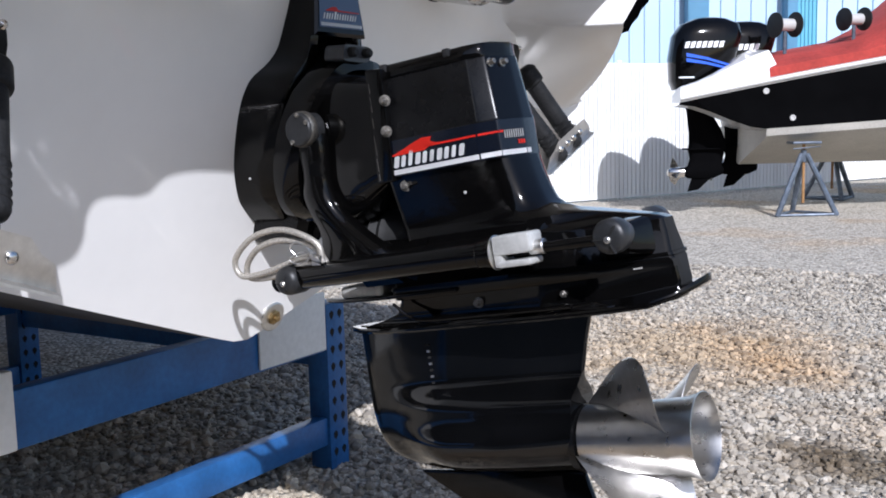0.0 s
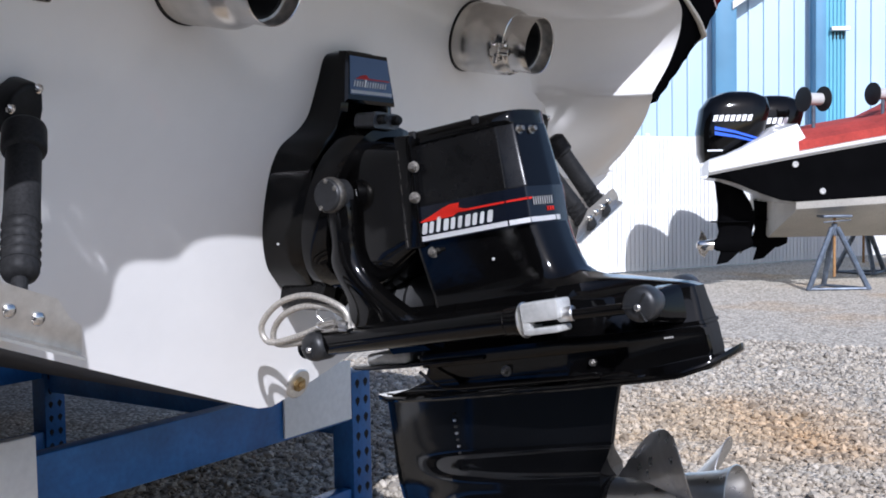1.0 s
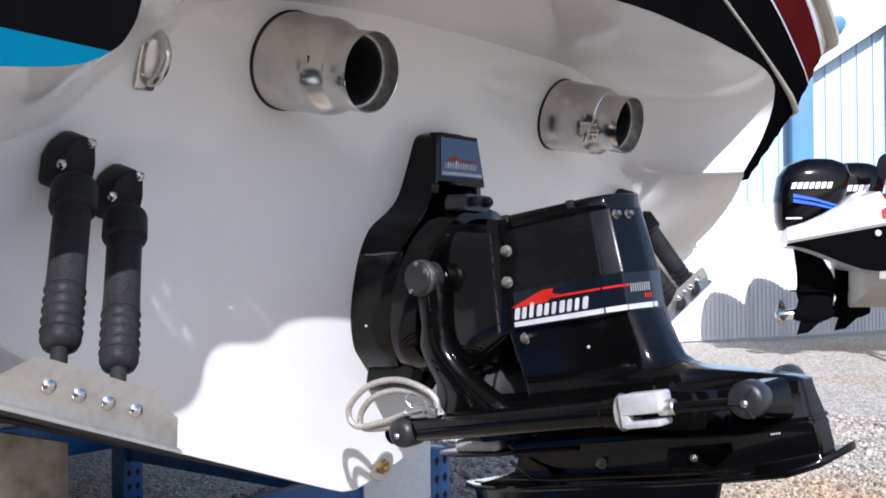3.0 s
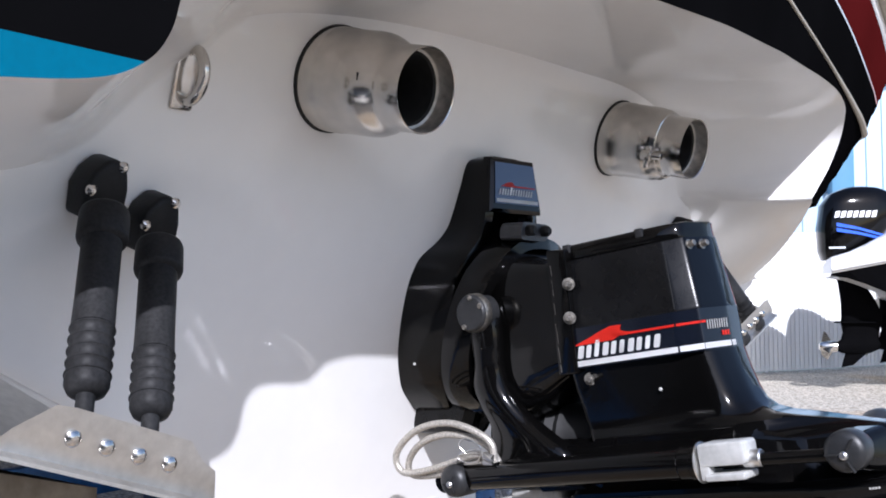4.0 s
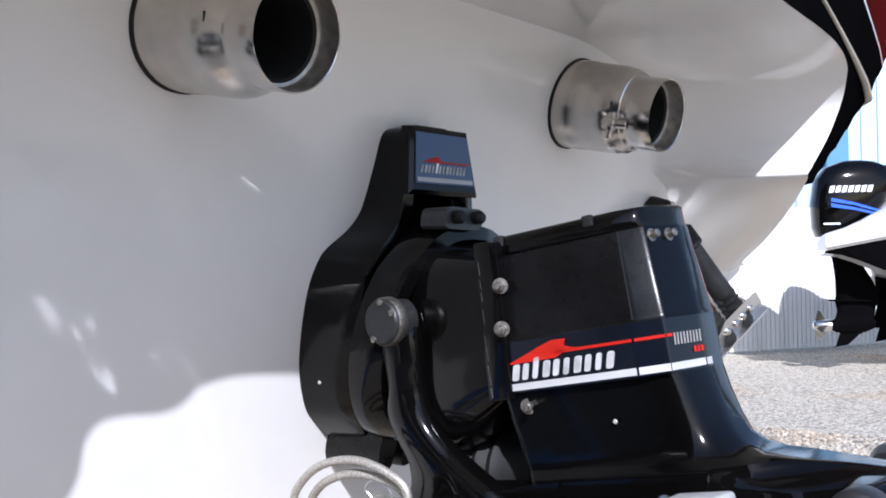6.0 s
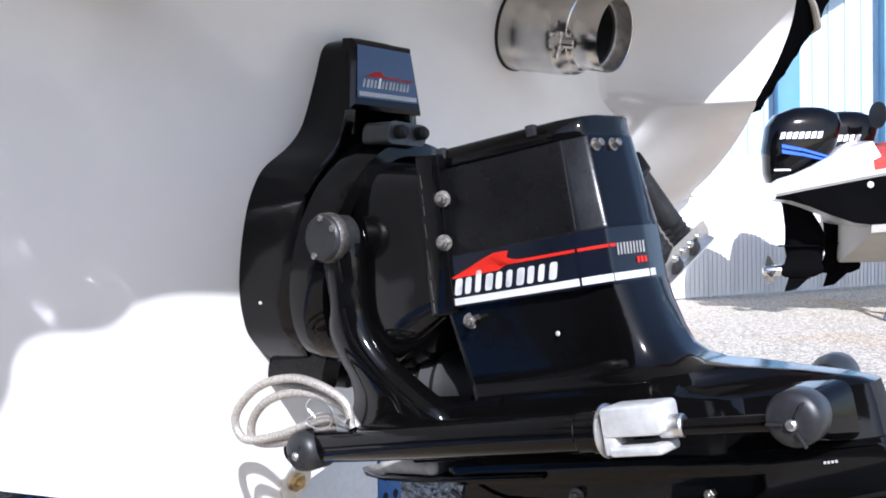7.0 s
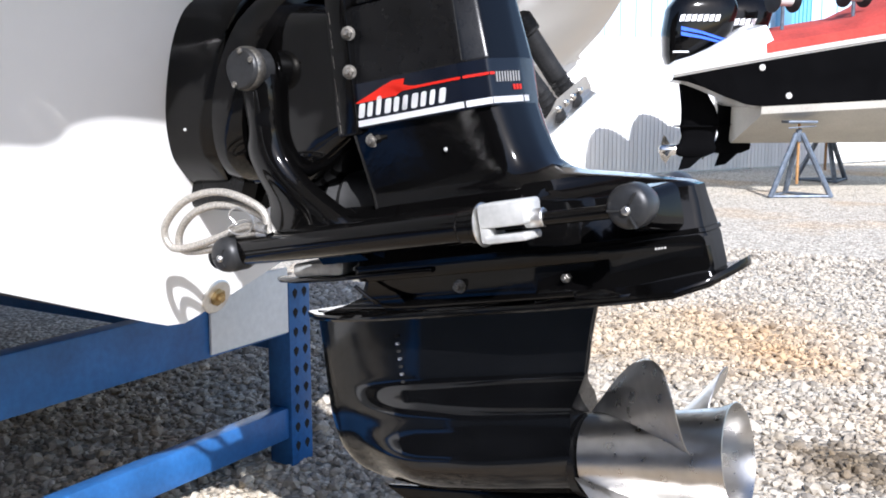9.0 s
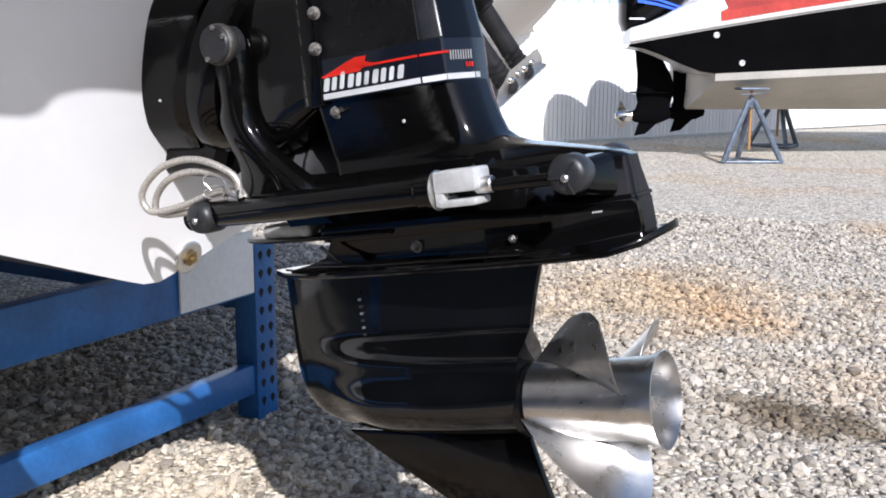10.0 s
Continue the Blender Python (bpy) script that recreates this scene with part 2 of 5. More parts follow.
def gravel_material():
    m = bpy.data.materials.new("crushed_gravel")
    m.use_nodes = True
    nt = m.node_tree
    b = nt.nodes["Principled BSDF"]
    b.inputs["Roughness"].default_value = 0.9
    co = nt.nodes.new("ShaderNodeNewGeometry")
    vor = nt.nodes.new("ShaderNodeTexVoronoi")
    vor.inputs["Scale"].default_value = 52
    nt.links.new(co.outputs["Position"], vor.inputs["Vector"])
    sep = nt.nodes.new("ShaderNodeSeparateColor")
    nt.links.new(vor.outputs["Color"], sep.inputs[0])
    ramp = nt.nodes.new("ShaderNodeValToRGB")
    ramp.color_ramp.elements[0].color = (0.302, 0.264, 0.21, 1)
    ramp.color_ramp.elements[1].color = (0.80, 0.725, 0.60, 1)
    e = ramp.color_ramp.elements.new(0.5)
    e.color = (0.56, 0.50, 0.405, 1)
    nt.links.new(sep.outputs[0], ramp.inputs[0])
    big = nt.nodes.new("ShaderNodeTexNoise")
    big.inputs["Scale"].default_value, big.inputs["Detail"].default_value = 0.55, 6
    nt.links.new(co.outputs["Position"], big.inputs["Vector"])
    br = nt.nodes.new("ShaderNodeMapRange")
    br.inputs["From Min"].default_value, br.inputs["From Max"].default_value = 0.52, 0.68
    br.inputs["To Max"].default_value = 0.75
    nt.links.new(big.outputs["Fac"], br.inputs["Value"])
    mix = nt.nodes.new("ShaderNodeMix")
    mix.data_type, mix.blend_type = "RGBA", "MULTIPLY"
    mix.inputs["B"].default_value = (1.0, 0.72, 0.42, 1)
    nt.links.new(br.outputs["Result"], mix.inputs["Factor"])
    nt.links.new(ramp.outputs[0], mix.inputs["A"])
    edge = nt.nodes.new("ShaderNodeMapRange")
    edge.inputs["From Min"].default_value, edge.inputs["From Max"].default_value = 0.25, 0.75
    edge.inputs["To Min"].default_value, edge.inputs["To Max"].default_value = 1.0, 0.6
    nt.links.new(vor.outputs["Distance"], edge.inputs["Value"])
    mul = nt.nodes.new("ShaderNodeMix")
    mul.data_type, mul.blend_type = "RGBA", "MULTIPLY"
    mul.inputs["Factor"].default_value = 1.0
    nt.links.new(mix.outputs["Result"], mul.inputs["A"])
    nt.links.new(edge.outputs["Result"], mul.inputs["B"])
    nt.links.new(stained_and_sunlit(nt, co.outputs["Position"], mul.outputs["Result"]), b.inputs["Base Color"])
    bump = nt.nodes.new("ShaderNodeBump")
    bump.inputs["Strength"].default_value, bump.inputs["Distance"].default_value, bump.invert = 1.0, 0.012, True
    nt.links.new(vor.outputs["Distance"], bump.inputs["Height"])
    nt.links.new(bump.outputs["Normal"], b.inputs["Normal"])
    return m


def stone_material():
    m = bpy.data.materials.new("gravel_stone")
    m.use_nodes = True
    nt = m.node_tree
    b = nt.nodes["Principled BSDF"]
    b.inputs["Roughness"].default_value = 0.85
    geo = nt.nodes.new("ShaderNodeNewGeometry")
    ramp = nt.nodes.new("ShaderNodeValToRGB")
    ramp.color_ramp.elements[0].color = (0.158, 0.139, 0.114, 1)
    ramp.color_ramp.elements[1].color = (0.52, 0.468, 0.392, 1)
    for at, c in ((0.25, (0.288, 0.254, 0.207)), (0.55, (0.386, 0.344, 0.28)), (0.8, (0.42, 0.37, 0.298))):
        e = ramp.color_ramp.elements.new(at)
        e.color = (*c, 1)
    nt.links.new(geo.outputs["Random Per Island"], ramp.inputs[0])
    big = nt.nodes.new("ShaderNodeTexNoise")
    big.inputs["Scale"].default_value, big.inputs["Detail"].default_value = 0.55, 6
    nt.links.new(geo.outputs["Position"], big.inputs["Vector"])
    br = nt.nodes.new("ShaderNodeMapRange")
    br.inputs["From Min"].default_value, br.inputs["From Max"].default_value = 0.52, 0.68
    br.inputs["To Max"].default_value = 0.75
    nt.links.new(big.outputs["Fac"], br.inputs["Value"])
    mix = nt.nodes.new("ShaderNodeMix")
    mix.data_type, mix.blend_type = "RGBA", "MULTIPLY"
    mix.inputs["B"].default_value = (1.0, 0.72, 0.42, 1)
    nt.links.new(br.outputs["Result"], mix.inputs["Factor"])
    nt.links.new(ramp.outputs[0], mix.inputs["A"])
    spk = nt.nodes.new("ShaderNodeTexNoise")
    spk.inputs["Scale"].default_value = 160
    nt.links.new(geo.outputs["Position"], spk.inputs["Vector"])
    sr = nt.nodes.new("ShaderNodeMapRange")
    sr.inputs["To Min"].default_value, sr.inputs["To Max"].default_value = 0.7, 1.3
    nt.links.new(spk.outputs["Fac"], sr.inputs["Value"])
    mul = nt.nodes.new("ShaderNodeMix")
    mul.data_type, mul.blend_type = "RGBA", "MULTIPLY"
    mul.inputs["Factor"].default_value = 1.0
    nt.links.new(mix.outputs["Result"], mul.inputs["A"])
    nt.links.new(sr.outputs["Result"], mul.inputs["B"])
    nt.links.new(stained_and_sunlit(nt, geo.outputs["Position"], mul.outputs["Result"]), b.inputs["Base Color"])
    return m


def build_ground():
    bm = bmesh.new()
    xs = [-300, -60, -20, -8, -3, 0, 3, 8, 20, 60, 300]
    grid = [[bm.verts.new((x, y, 0)) for x in xs] for y in xs]
    for a, b in zip(grid, grid[1:]):
        for i in range(len(xs) - 1):
            face(bm, (a[i], a[i + 1], b[i + 1], b[i]))
    tagged(part("ground", bm, gravel_material(), smooth=0), "pale grey and tan crushed gravel yard", "ground", kind="structure")
    # loose stones where the camera passes nearest
    rng = np.random.default_rng(5)
    ico = bmesh.new()
    bmesh.ops.create_icosphere(ico, subdivisions=1, radius=1.0)
    base = np.array([v.co[:] for v in ico.verts])
    ico.verts.index_update()
    tri = np.array([[v.index for v in f.verts] for f in ico.faces])
    ico.free()
    spots = []
    for x0, x1, y0, y1, count in ((-2.2, 1.6, -0.5, 3.0, 36000), (-2.6, 1.4, 3.0, 5.2, 14000)):
        spots.append(np.stack([rng.uniform(x0, x1, count), rng.uniform(y0, y1, count)], 1))
    spots = np.concatenate(spots)
    n = len(spots)
    size = rng.lognormal(math.log(0.0088), 0.36, n).clip(0.004, 0.024)
    stretch = rng.uniform(0.65, 1.35, (n, 3)) * np.array([1, 1, 0.75])
    wob = rng.uniform(0.72, 1.2, (n, len(base), 1))
    ang = rng.uniform(0, 2 * math.pi, n)
    tilt = rng.uniform(-0.5, 0.5, n)
    local = base[None] * wob * stretch[:, None] * size[:, None, None]
    c, s = np.cos(tilt)[:, None], np.sin(tilt)[:, None]
    y, z = local[..., 1] * c - local[..., 2] * s, local[..., 1] * s + local[..., 2] * c
    c, s = np.cos(ang)[:, None], np.sin(ang)[:, None]
    x, y = local[..., 0] * c - y * s, local[..., 0] * s + y * c
    co = np.stack([x + spots[:, :1], y + spots[:, 1:], z + (size * rng.uniform(0.0, 0.55, n))[:, None]], -1)
    me = bpy.data.meshes.new("loose_gravel")
    me.from_pydata(co.reshape(-1, 3).tolist(), [], (tri[None] + (np.arange(n) * len(base))[:, None, None]).reshape(-1, 3).tolist())
    me.materials.append(stone_material())
    tagged(new("loose_gravel", me), "loose pale grey and tan gravel stones", "gravel", kind="stuff")


# ---- the boat ----
RAKE = 0.3137


def transom_x(z):
    return RAKE * (z - 1.0) - 0.009


def keel_z(y):
    return 0.574 + 0.35 * max(0.0, math.sqrt((y + 0.012) ** 2 + 0.0004) - 0.02) + 0.95 * max(0.0, abs(y) - 1.15) ** 2


def aft_x(y, z):
    """The aft face of the overhanging stern."""
    ys = (-1.32, -1.3, -1.25, -1.15, -1.0, -0.9, -0.8, -0.3, 0.0, 0.25, 0.6, 0.8, 0.95, 1.07, 1.12, 1.16, 1.2, 1.23, 1.25)
    xs = (-0.5, -0.1, 0.20, 0.31, 0.36, 0.39, 0.42, 0.50, 0.50, 0.49, 0.445, 0.42, 0.40, 0.38, 0.34, 0.27, 0.15, -0.1, -0.5)
    s = smoothstep(0.2, 0.8, y)
    return float(np.interp(y - s * min(z - 1.4, 0.2), ys, xs)) + (0.10 if z > 1.4 else 0.10 + 0.2 * s) * (z - 1.4)


# lower edge of the overhang (y, z) and where its underside meets the transom (y, z)
RIM = ((-1.31, 1.205, -1.24, 1.17), (-1.2, 1.203, -1.15, 1.145), (-1.06, 1.206, -1.02, 1.15), (-0.95, 1.214, -0.88, 1.165), (-0.905, 1.233, -0.81, 1.185), (-0.885, 1.262, -0.76, 1.215), (-0.875, 1.30, -0.72, 1.26),
       (-0.85, 1.325, -0.69, 1.29), (-0.78, 1.345, -0.63, 1.335), (-0.735, 1.374, -0.58, 1.38), (-0.62, 1.392, -0.45, 1.41), (-0.3, 1.405, -0.25, 1.428), (0.0, 1.417, 0.0, 1.433),
       (0.2, 1.419, 0.2, 1.432), (0.4, 1.423, 0.35, 1.43), (0.53, 1.426, 0.45, 1.42), (0.66, 1.424, 0.54, 1.40), (0.753, 1.411, 0.60, 1.37), (0.80, 1.385, 0.64, 1.335), (0.831, 1.351, 0.67, 1.295),
       (0.838, 1.302, 0.70, 1.26), (0.825, 1.263, 0.72, 1.24), (0.808, 1.233, 0.76, 1.222), (0.815, 1.212, 0.80, 1.205), (0.98, 1.18, 0.87, 1.13, 0.25), (1.1, 1.14, 0.96, 1.07, 0.17), (1.18, 1.10, 1.06, 1.035, 0.1), (1.24, 1.06, 1.17, 1.02, 0.03), (1.29, 1.05, 1.28, 1.046, 0.016))


def rim_curve(steps=6):
    """Points (y, z, x) along the overhang's lower edge, and (y, z) along its root on the transom."""
    edge = smooth_path([(r[0], r[1], r[4] if len(r) > 4 else aft_x(r[0], r[1])) for r in RIM], steps)
    tip = steps * [r[:2] for r in RIM].index((0.815, 1.212))
    edge = [(p.x, p.y, p.z if i > tip else aft_x(p.x, p.y)) for i, p in enumerate(edge)]
    return tip, edge, [(p.x, p.y) for p in smooth_path([(r[2], r[3], 0) for r in RIM], steps)]


def build_hull():
    boat = thing("motor_boat", "white fibreglass motor boat with black and cyan stripes on a cradle", "boat")
    tip, edge, base = rim_curve()
    n = len(edge)
    bm = bmesh.new()
    rows = []
    low = 60
    for k in range(low + 1):
        f = k / low
        rows.append([bm.verts.new((transom_x(keel_z(y) + (z - keel_z(y)) * f), y, keel_z(y) + (z - keel_z(y)) * f)) for y, z in base])
    steps = 14
    for k in range(1, steps + 1):
        f = k / steps
        row = []
        for (ye, ze, x1), (yb, zb) in zip(edge, base):
            x0 = transom_x(zb)
            up = zb + (ze - zb) * (0.35 * f + 0.65 * f * f)
            row.append(bm.verts.new((x0 + (x1 - x0) * (0.55 * f + 0.45 * f * f), yb + (ye - yb) * f, up + 0.012 * math.sin(math.pi * f) * (1 - f))))
        rows.append(row)
    for a, b in zip(rows, rows[1:]):
        for i in range(n - 1):
            face(bm, (a[i], a[i + 1], b[i + 1], b[i]))
    # bottom and sides run forward
    first = rows[0]
    fore = [bm.verts.new((-7.0, v.co.y * 0.85, v.co.z + 0.12)) for v in first]
    for i in range(n - 1):
        f = face(bm, (first[i], fore[i], fore[i + 1], first[i + 1]))
        # The bottom's dark colour cuts light bounced onto the shaded gravel.
        f.material_index = 1
    last = rows[-1][tip:]
    far = [bm.verts.new((-7.0, v.co.y, v.co.z)) for v in last]
    for i in range(len(last) - 1):
        face(bm, (last[i], last[i + 1], far[i + 1], far[i]))
    for i in (0, n - 1):
        col = [r[i] for r in rows[:low + 1]]
        top = bm.verts.new((-7.0, col[-1].co.y, col[-1].co.z))
        face(bm, col + [top, fore[i]])
    part("hull", bm, [GEL, BOUNCE_DARK], boat, smooth=50)
    # striped aft face, cut along the stripes
    bm = bmesh.new()
    sheer = lambda y: 1.93 - 0.25 * math.sqrt(y * y + 0.04)
    arch = [1.5 - 0.05 * k for k in range(59)]
    arch = [y for y in arch if y > -1.33]
    loop = [bm.verts.new((0, p[0], p[1])) for p in edge[:tip + 1]] + [bm.verts.new((0, y, z)) for y, z in ((0.88, 1.208), (0.95, 1.206), (1.15, 1.21), (1.35, 1.22), (1.5, 1.25))] + [bm.verts.new((0, y, sheer(y))) for y in arch]
    edges = [bm.edges.new((a, b)) for a, b in zip(loop, loop[1:] + loop[:1])]
    bmesh.ops.triangle_fill(bm, use_beauty=True, use_dissolve=False, edges=edges)
    lines = [(1.546, -0.158), (1.5515, -0.158), (1.68, -0.2), (1.685, -0.2), (1.84, -0.25), (1.85, -0.25)]
    cuts = [((0, 0, c), (0, -m, 1)) for c, m in lines] + [((0, 0, c), (0, m, 1)) for c, m in lines[2:]] + [((0, -0.90, 1.232), (0, 0.115, 1))]
    cuts += [((0, -1.6 + 0.1 * k, 0), (0, 1, 0)) for k in range(33)]
    cuts += [((0, 0.8 + 0.0125 * k, 0), (0, 1, 0)) for k in range(52)] + [((0, 0, 1.2 + 0.04 * k), (0, 0, 1)) for k in range(18)]
    for co, no in cuts:
        bmesh.ops.bisect_plane(bm, geom=bm.verts[:] + bm.edges[:] + bm.faces[:], plane_co=co, plane_no=no, dist=1e-5)
    for f in bm.faces:
        c = f.calc_center_median()
        band = sum(c.z > k - abs(m * c.y) for k, m in lines)
        f.material_index = (0, 3, 0, 3, 2, 3, 4)[band]
        if c.y < -0.4:
            f.material_index = 1 if c.z < 1.232 + 0.115 * (-0.90 - c.y) else 0 if band < 4 else f.material_index
    for v in bm.verts:
        v.co.x = aft_x(v.co.y, v.co.z) + 0.0005
    part("stern_band", bm, [GEL_BLACK, GEL_CYAN, GEL_RED, GEL_GREY, GEL], boat, "black band with cyan and maroon stripes", 50)
    for s in (-1, 1):
        part("topside", slab([(-7, 1.21), (-0.48, 1.21), (-0.48, 1.56), (-7, 1.56)], (1.2 if s < 0 else 1.42) * s, (1.249 if s < 0 else 1.469) * s, "y"), GEL_BLACK, boat)
    bead = [0.05 + 0.04 * k for k in range(28)]
    part("moulding", tube([(aft_x(y, 1.549 - 0.158 * y) + 0.002, y, 1.549 - 0.158 * y) for y in bead], [0.003 + 0.006 * smoothstep(0.5, 1.1, y) for y in bead], 8), RAIL, boat, "grey moulding")
    part("rub_rail", tube([(aft_x(y, sheer(y) - 0.03) + 0.008, y, sheer(y) - 0.03) for y in arch], 0.02, 10), RAIL, boat, "beige rub rail")
    deck = [(y, sheer(y)) for y in arch]
    part("deck", loft([[(aft_x(y, z) - 0.002 if s else -7.0, y, z) for y, z in deck] + [(aft_x(y, z) - 0.002 if s else -7.0, y, z - 0.02) for y, z in reversed(deck)] for s in (0, 1)]), GEL, boat)
    return boat


def exhaust_tip(y):
    """A stepped polished exhaust pipe out of the transom."""
    z = 1.331
    t = thing("exhaust_tip", "polished stainless exhaust tip with a sooty open bore, through the transom", "exhaust pipe", pose(transom_x(z), y, z, 0, 12.5, 0), "exhaust tips on the transom")
    tilt = math.tan(math.atan(RAKE) - radians(12.5))
    def ring(d, r, lean):
        return [(d + lean * tilt * r * math.sin(k * math.pi / 24), r * math.cos(k * math.pi / 24), r * math.sin(k * math.pi / 24)) for k in range(48)]
    part("gasket", loft([ring(-0.004, 0.0765, 1), ring(0.004, 0.0765, 1), ring(0.005, 0.0745, 1)]), RUBBER, t, "black rubber ring")
    prof = [(0.0, 0.0745, 1), (0.03, 0.0738, 0.6), (0.032, 0.0727, 0.5), (0.06, 0.0722, 0.2), (0.088, 0.0718, 0), (0.098, 0.0705, 0), (0.108, 0.0672, 0), (0.118, 0.0626, 0), (0.126, 0.0592, 0), (0.132, 0.0578, 0), (0.136, 0.0583, 0), (0.172, 0.0578, 0), (0.1732, 0.0572, 0), (0.1725, 0.0562, 0), (0.154, 0.0558, 0)]
    part("pipe", loft([ring(*p) for p in prof], caps=False), STEEL, t, smooth=50)
    part("bore", lathe([(0.1720, 0.0560), (0.149, 0.0550), (0.147, 0.0535), (0.146, 0.0500)], (0, 0, 0), (1, 0, 0), 40, caps=False), SOOT, t, "scuffed steel lip")
    part("inner_pipe", lathe([(0.146, 0.0500), (0.143, 0.0470), (0.13, 0.0465), (0.04, 0.044), (0.025, 0.001)], (0, 0, 0), (1, 0, 0), 40, caps=False), BORE, t, "sooty black inner pipe")
    if y > 0:
        part("clamp", join(rod((0.098, -0.066, -0.026), (0.14, -0.0605, -0.024), 0.0075, 12), block(0.108, 0.118, -0.071, -0.058, -0.05, -0.008, 0.003), block(0.102, 0.122, -0.075, -0.058, -0.036, -0.016, 0.003)), STEEL, t, "bright clamp screw")
        part("strap", lathe([(0.11, 0.0668), (0.111, 0.0685), (0.121, 0.0632), (0.122, 0.061)], (0, 0, 0), (1, 0, 0), 40, caps=False), STEEL, t, "polished clamp strap")
    for sx, a in ((0.036, -2.75), (0.088, -2.55), (0.108, -2.75), (0.108, -3.0)):
        r = 0.0722 if sx < 0.07 else 0.0712 if sx < 0.09 else 0.0666
        hole = block(-0.0022, 0.0022, -0.005, 0.005, -0.001, 0.001, 0.0)
        bmesh.ops.transform(hole, matrix=Matrix.Translation((sx, r * math.cos(a), -r * math.sin(a) * 0.35)) @ Matrix.Rotation(math.pi / 2, 4, "X"), verts=hole.verts)
        part("slot", hole, BORE, t, smooth=0)
    return t


def trim_tab(y, side, lift=0.0):
    """Two actuators over a stainless tab; side is -1 to port, 1 to starboard."""
    tab = thing("trim_tab", "stainless steel trim tab hinged to the transom on two black actuators", "trim tab", pose(0, y, 0), "trim tabs")
    q = 0.36 * side
    reach = 0.25 if side < 0 else 0.205
    stance = ((0.011, -0.110, 1.162, 0.897), (0.091, -0.034, 1.126, 0.869)) if side < 0 else ((-0.012, -0.115, 1.158, 0.899), (0.068, -0.03, 1.122, 0.868))
    mid = lambda dy: 0.861 + lift + q * dy
    def strip(dy, f):
        return (reach + 0.002 - 0.012 * f, dy, mid(dy) + 0.028 - 0.056 * f)
    tip = 1 if side < 0 else -1
    outline = [(-0.205 * tip, 0.9), (-0.19 * tip, 0.62), (-0.150 * tip, 0.05), (-0.13 * tip, 0.0), (0.0, 0.0), (0.016 * tip, 0.30), (0.034 * tip, 0.42), (0.038 * tip, 1.0), (-0.195 * tip, 1.0)]
    front = [strip(dy, f) for dy, f in outline]
    back = [(x - 0.003, yy, z - 0.003) for x, yy, z in front]
    part("bracket", loft([back, front]), BRUSHED, tab, "folded stainless bracket")
    blade = []
    for off in (0.0, -0.004):
        blade.append([(-0.045, 0.17 * tip, mid(0.17 * tip) + 0.02 + off), (reach, 0.038 * tip, mid(0.038 * tip) - 0.033 + off), (reach, -0.21 * tip, mid(-0.21 * tip) - 0.033 + off), (0.0, -0.22 * tip, mid(-0.22 * tip) + (0.1 if side < 0 else 0.045) + off)])
    part("blade", loft(blade), BRUSHED, tab, smooth=0)
    for k in range(4):
        dy = (-0.131 + 0.0358 * k) * tip
        c = Vector(strip(dy, 0.52))
        part("screw", lathe([(0, 0.0085), (0.003, 0.0082), (0.006, 0.005), (0.0065, 0.002)], c, (0.98, 0, -0.2), 14), STEEL, tab)
    for k, (ty, by, tz, bz) in enumerate(stance):
        ty, by = (ty, by) if side < 0 else (-ty, -by)
        top = Vector((transom_x(tz) + 0.042, ty, tz))
        low = Vector((reach - 0.025, by, bz + lift))
        w = low - top
        l = w.length
        act = part("actuator", lathe([(a, r * 0.82) for a, r in [(0.0389, 0.0203), (0.0468, 0.0322), (0.0511, 0.0339), (0.0824, 0.0345), (0.0868, 0.0328), (0.0890, 0.0266), (0.1725, 0.0266), (0.199, 0.0272)] + [(0.199 + 0.0135 * j + a, r) for j in range(5) for a, r in ((0.0005, 0.0257), (0.0016, 0.0257), (0.0021, 0.0288), (0.0034, 0.0288), (0.0042, 0.0274))] + [(0.267, 0.0274), (0.2745, 0.0232), (0.2782, 0.0130)]], top, w, 32), WORN, tab, "salt-specked black plastic actuator", 50)
        part("rod", rod(top + w * (0.274 / l), low + w.normalized() * 0.012, 0.0095, 14), WORN, act)
        mount = slab([(-0.03, -0.04), (0.03, -0.04), (0.031, 0.0), (0.026, 0.024), (0.012, 0.037), (-0.004, 0.036), (-0.022, 0.02), (-0.032, 0.0)], -0.03, 0.014, "x", 0.007, 3)
        bmesh.ops.transform(mount, matrix=Matrix.Translation(top + Vector((-0.012, 0, -0.006))) @ pose(0, 0, 0, 0, 17, 0) @ Matrix.Diagonal((1, 0.88, 0.94, 1)), verts=mount.verts)
        part("mount", mount, MOUNT, act, "black plastic mount")
        for sy, sz in ((-0.022, -0.006), (0.014, 0.022), (0.024, -0.032)):
            part("mount_screw", lathe([(0, 0.007), (0.003, 0.0065), (0.006, 0.003)], top + Vector((0.001 + 0.3 * sz, sy, sz - 0.006)), (1, 0, -0.3), 12), STEEL, act)
    return tab


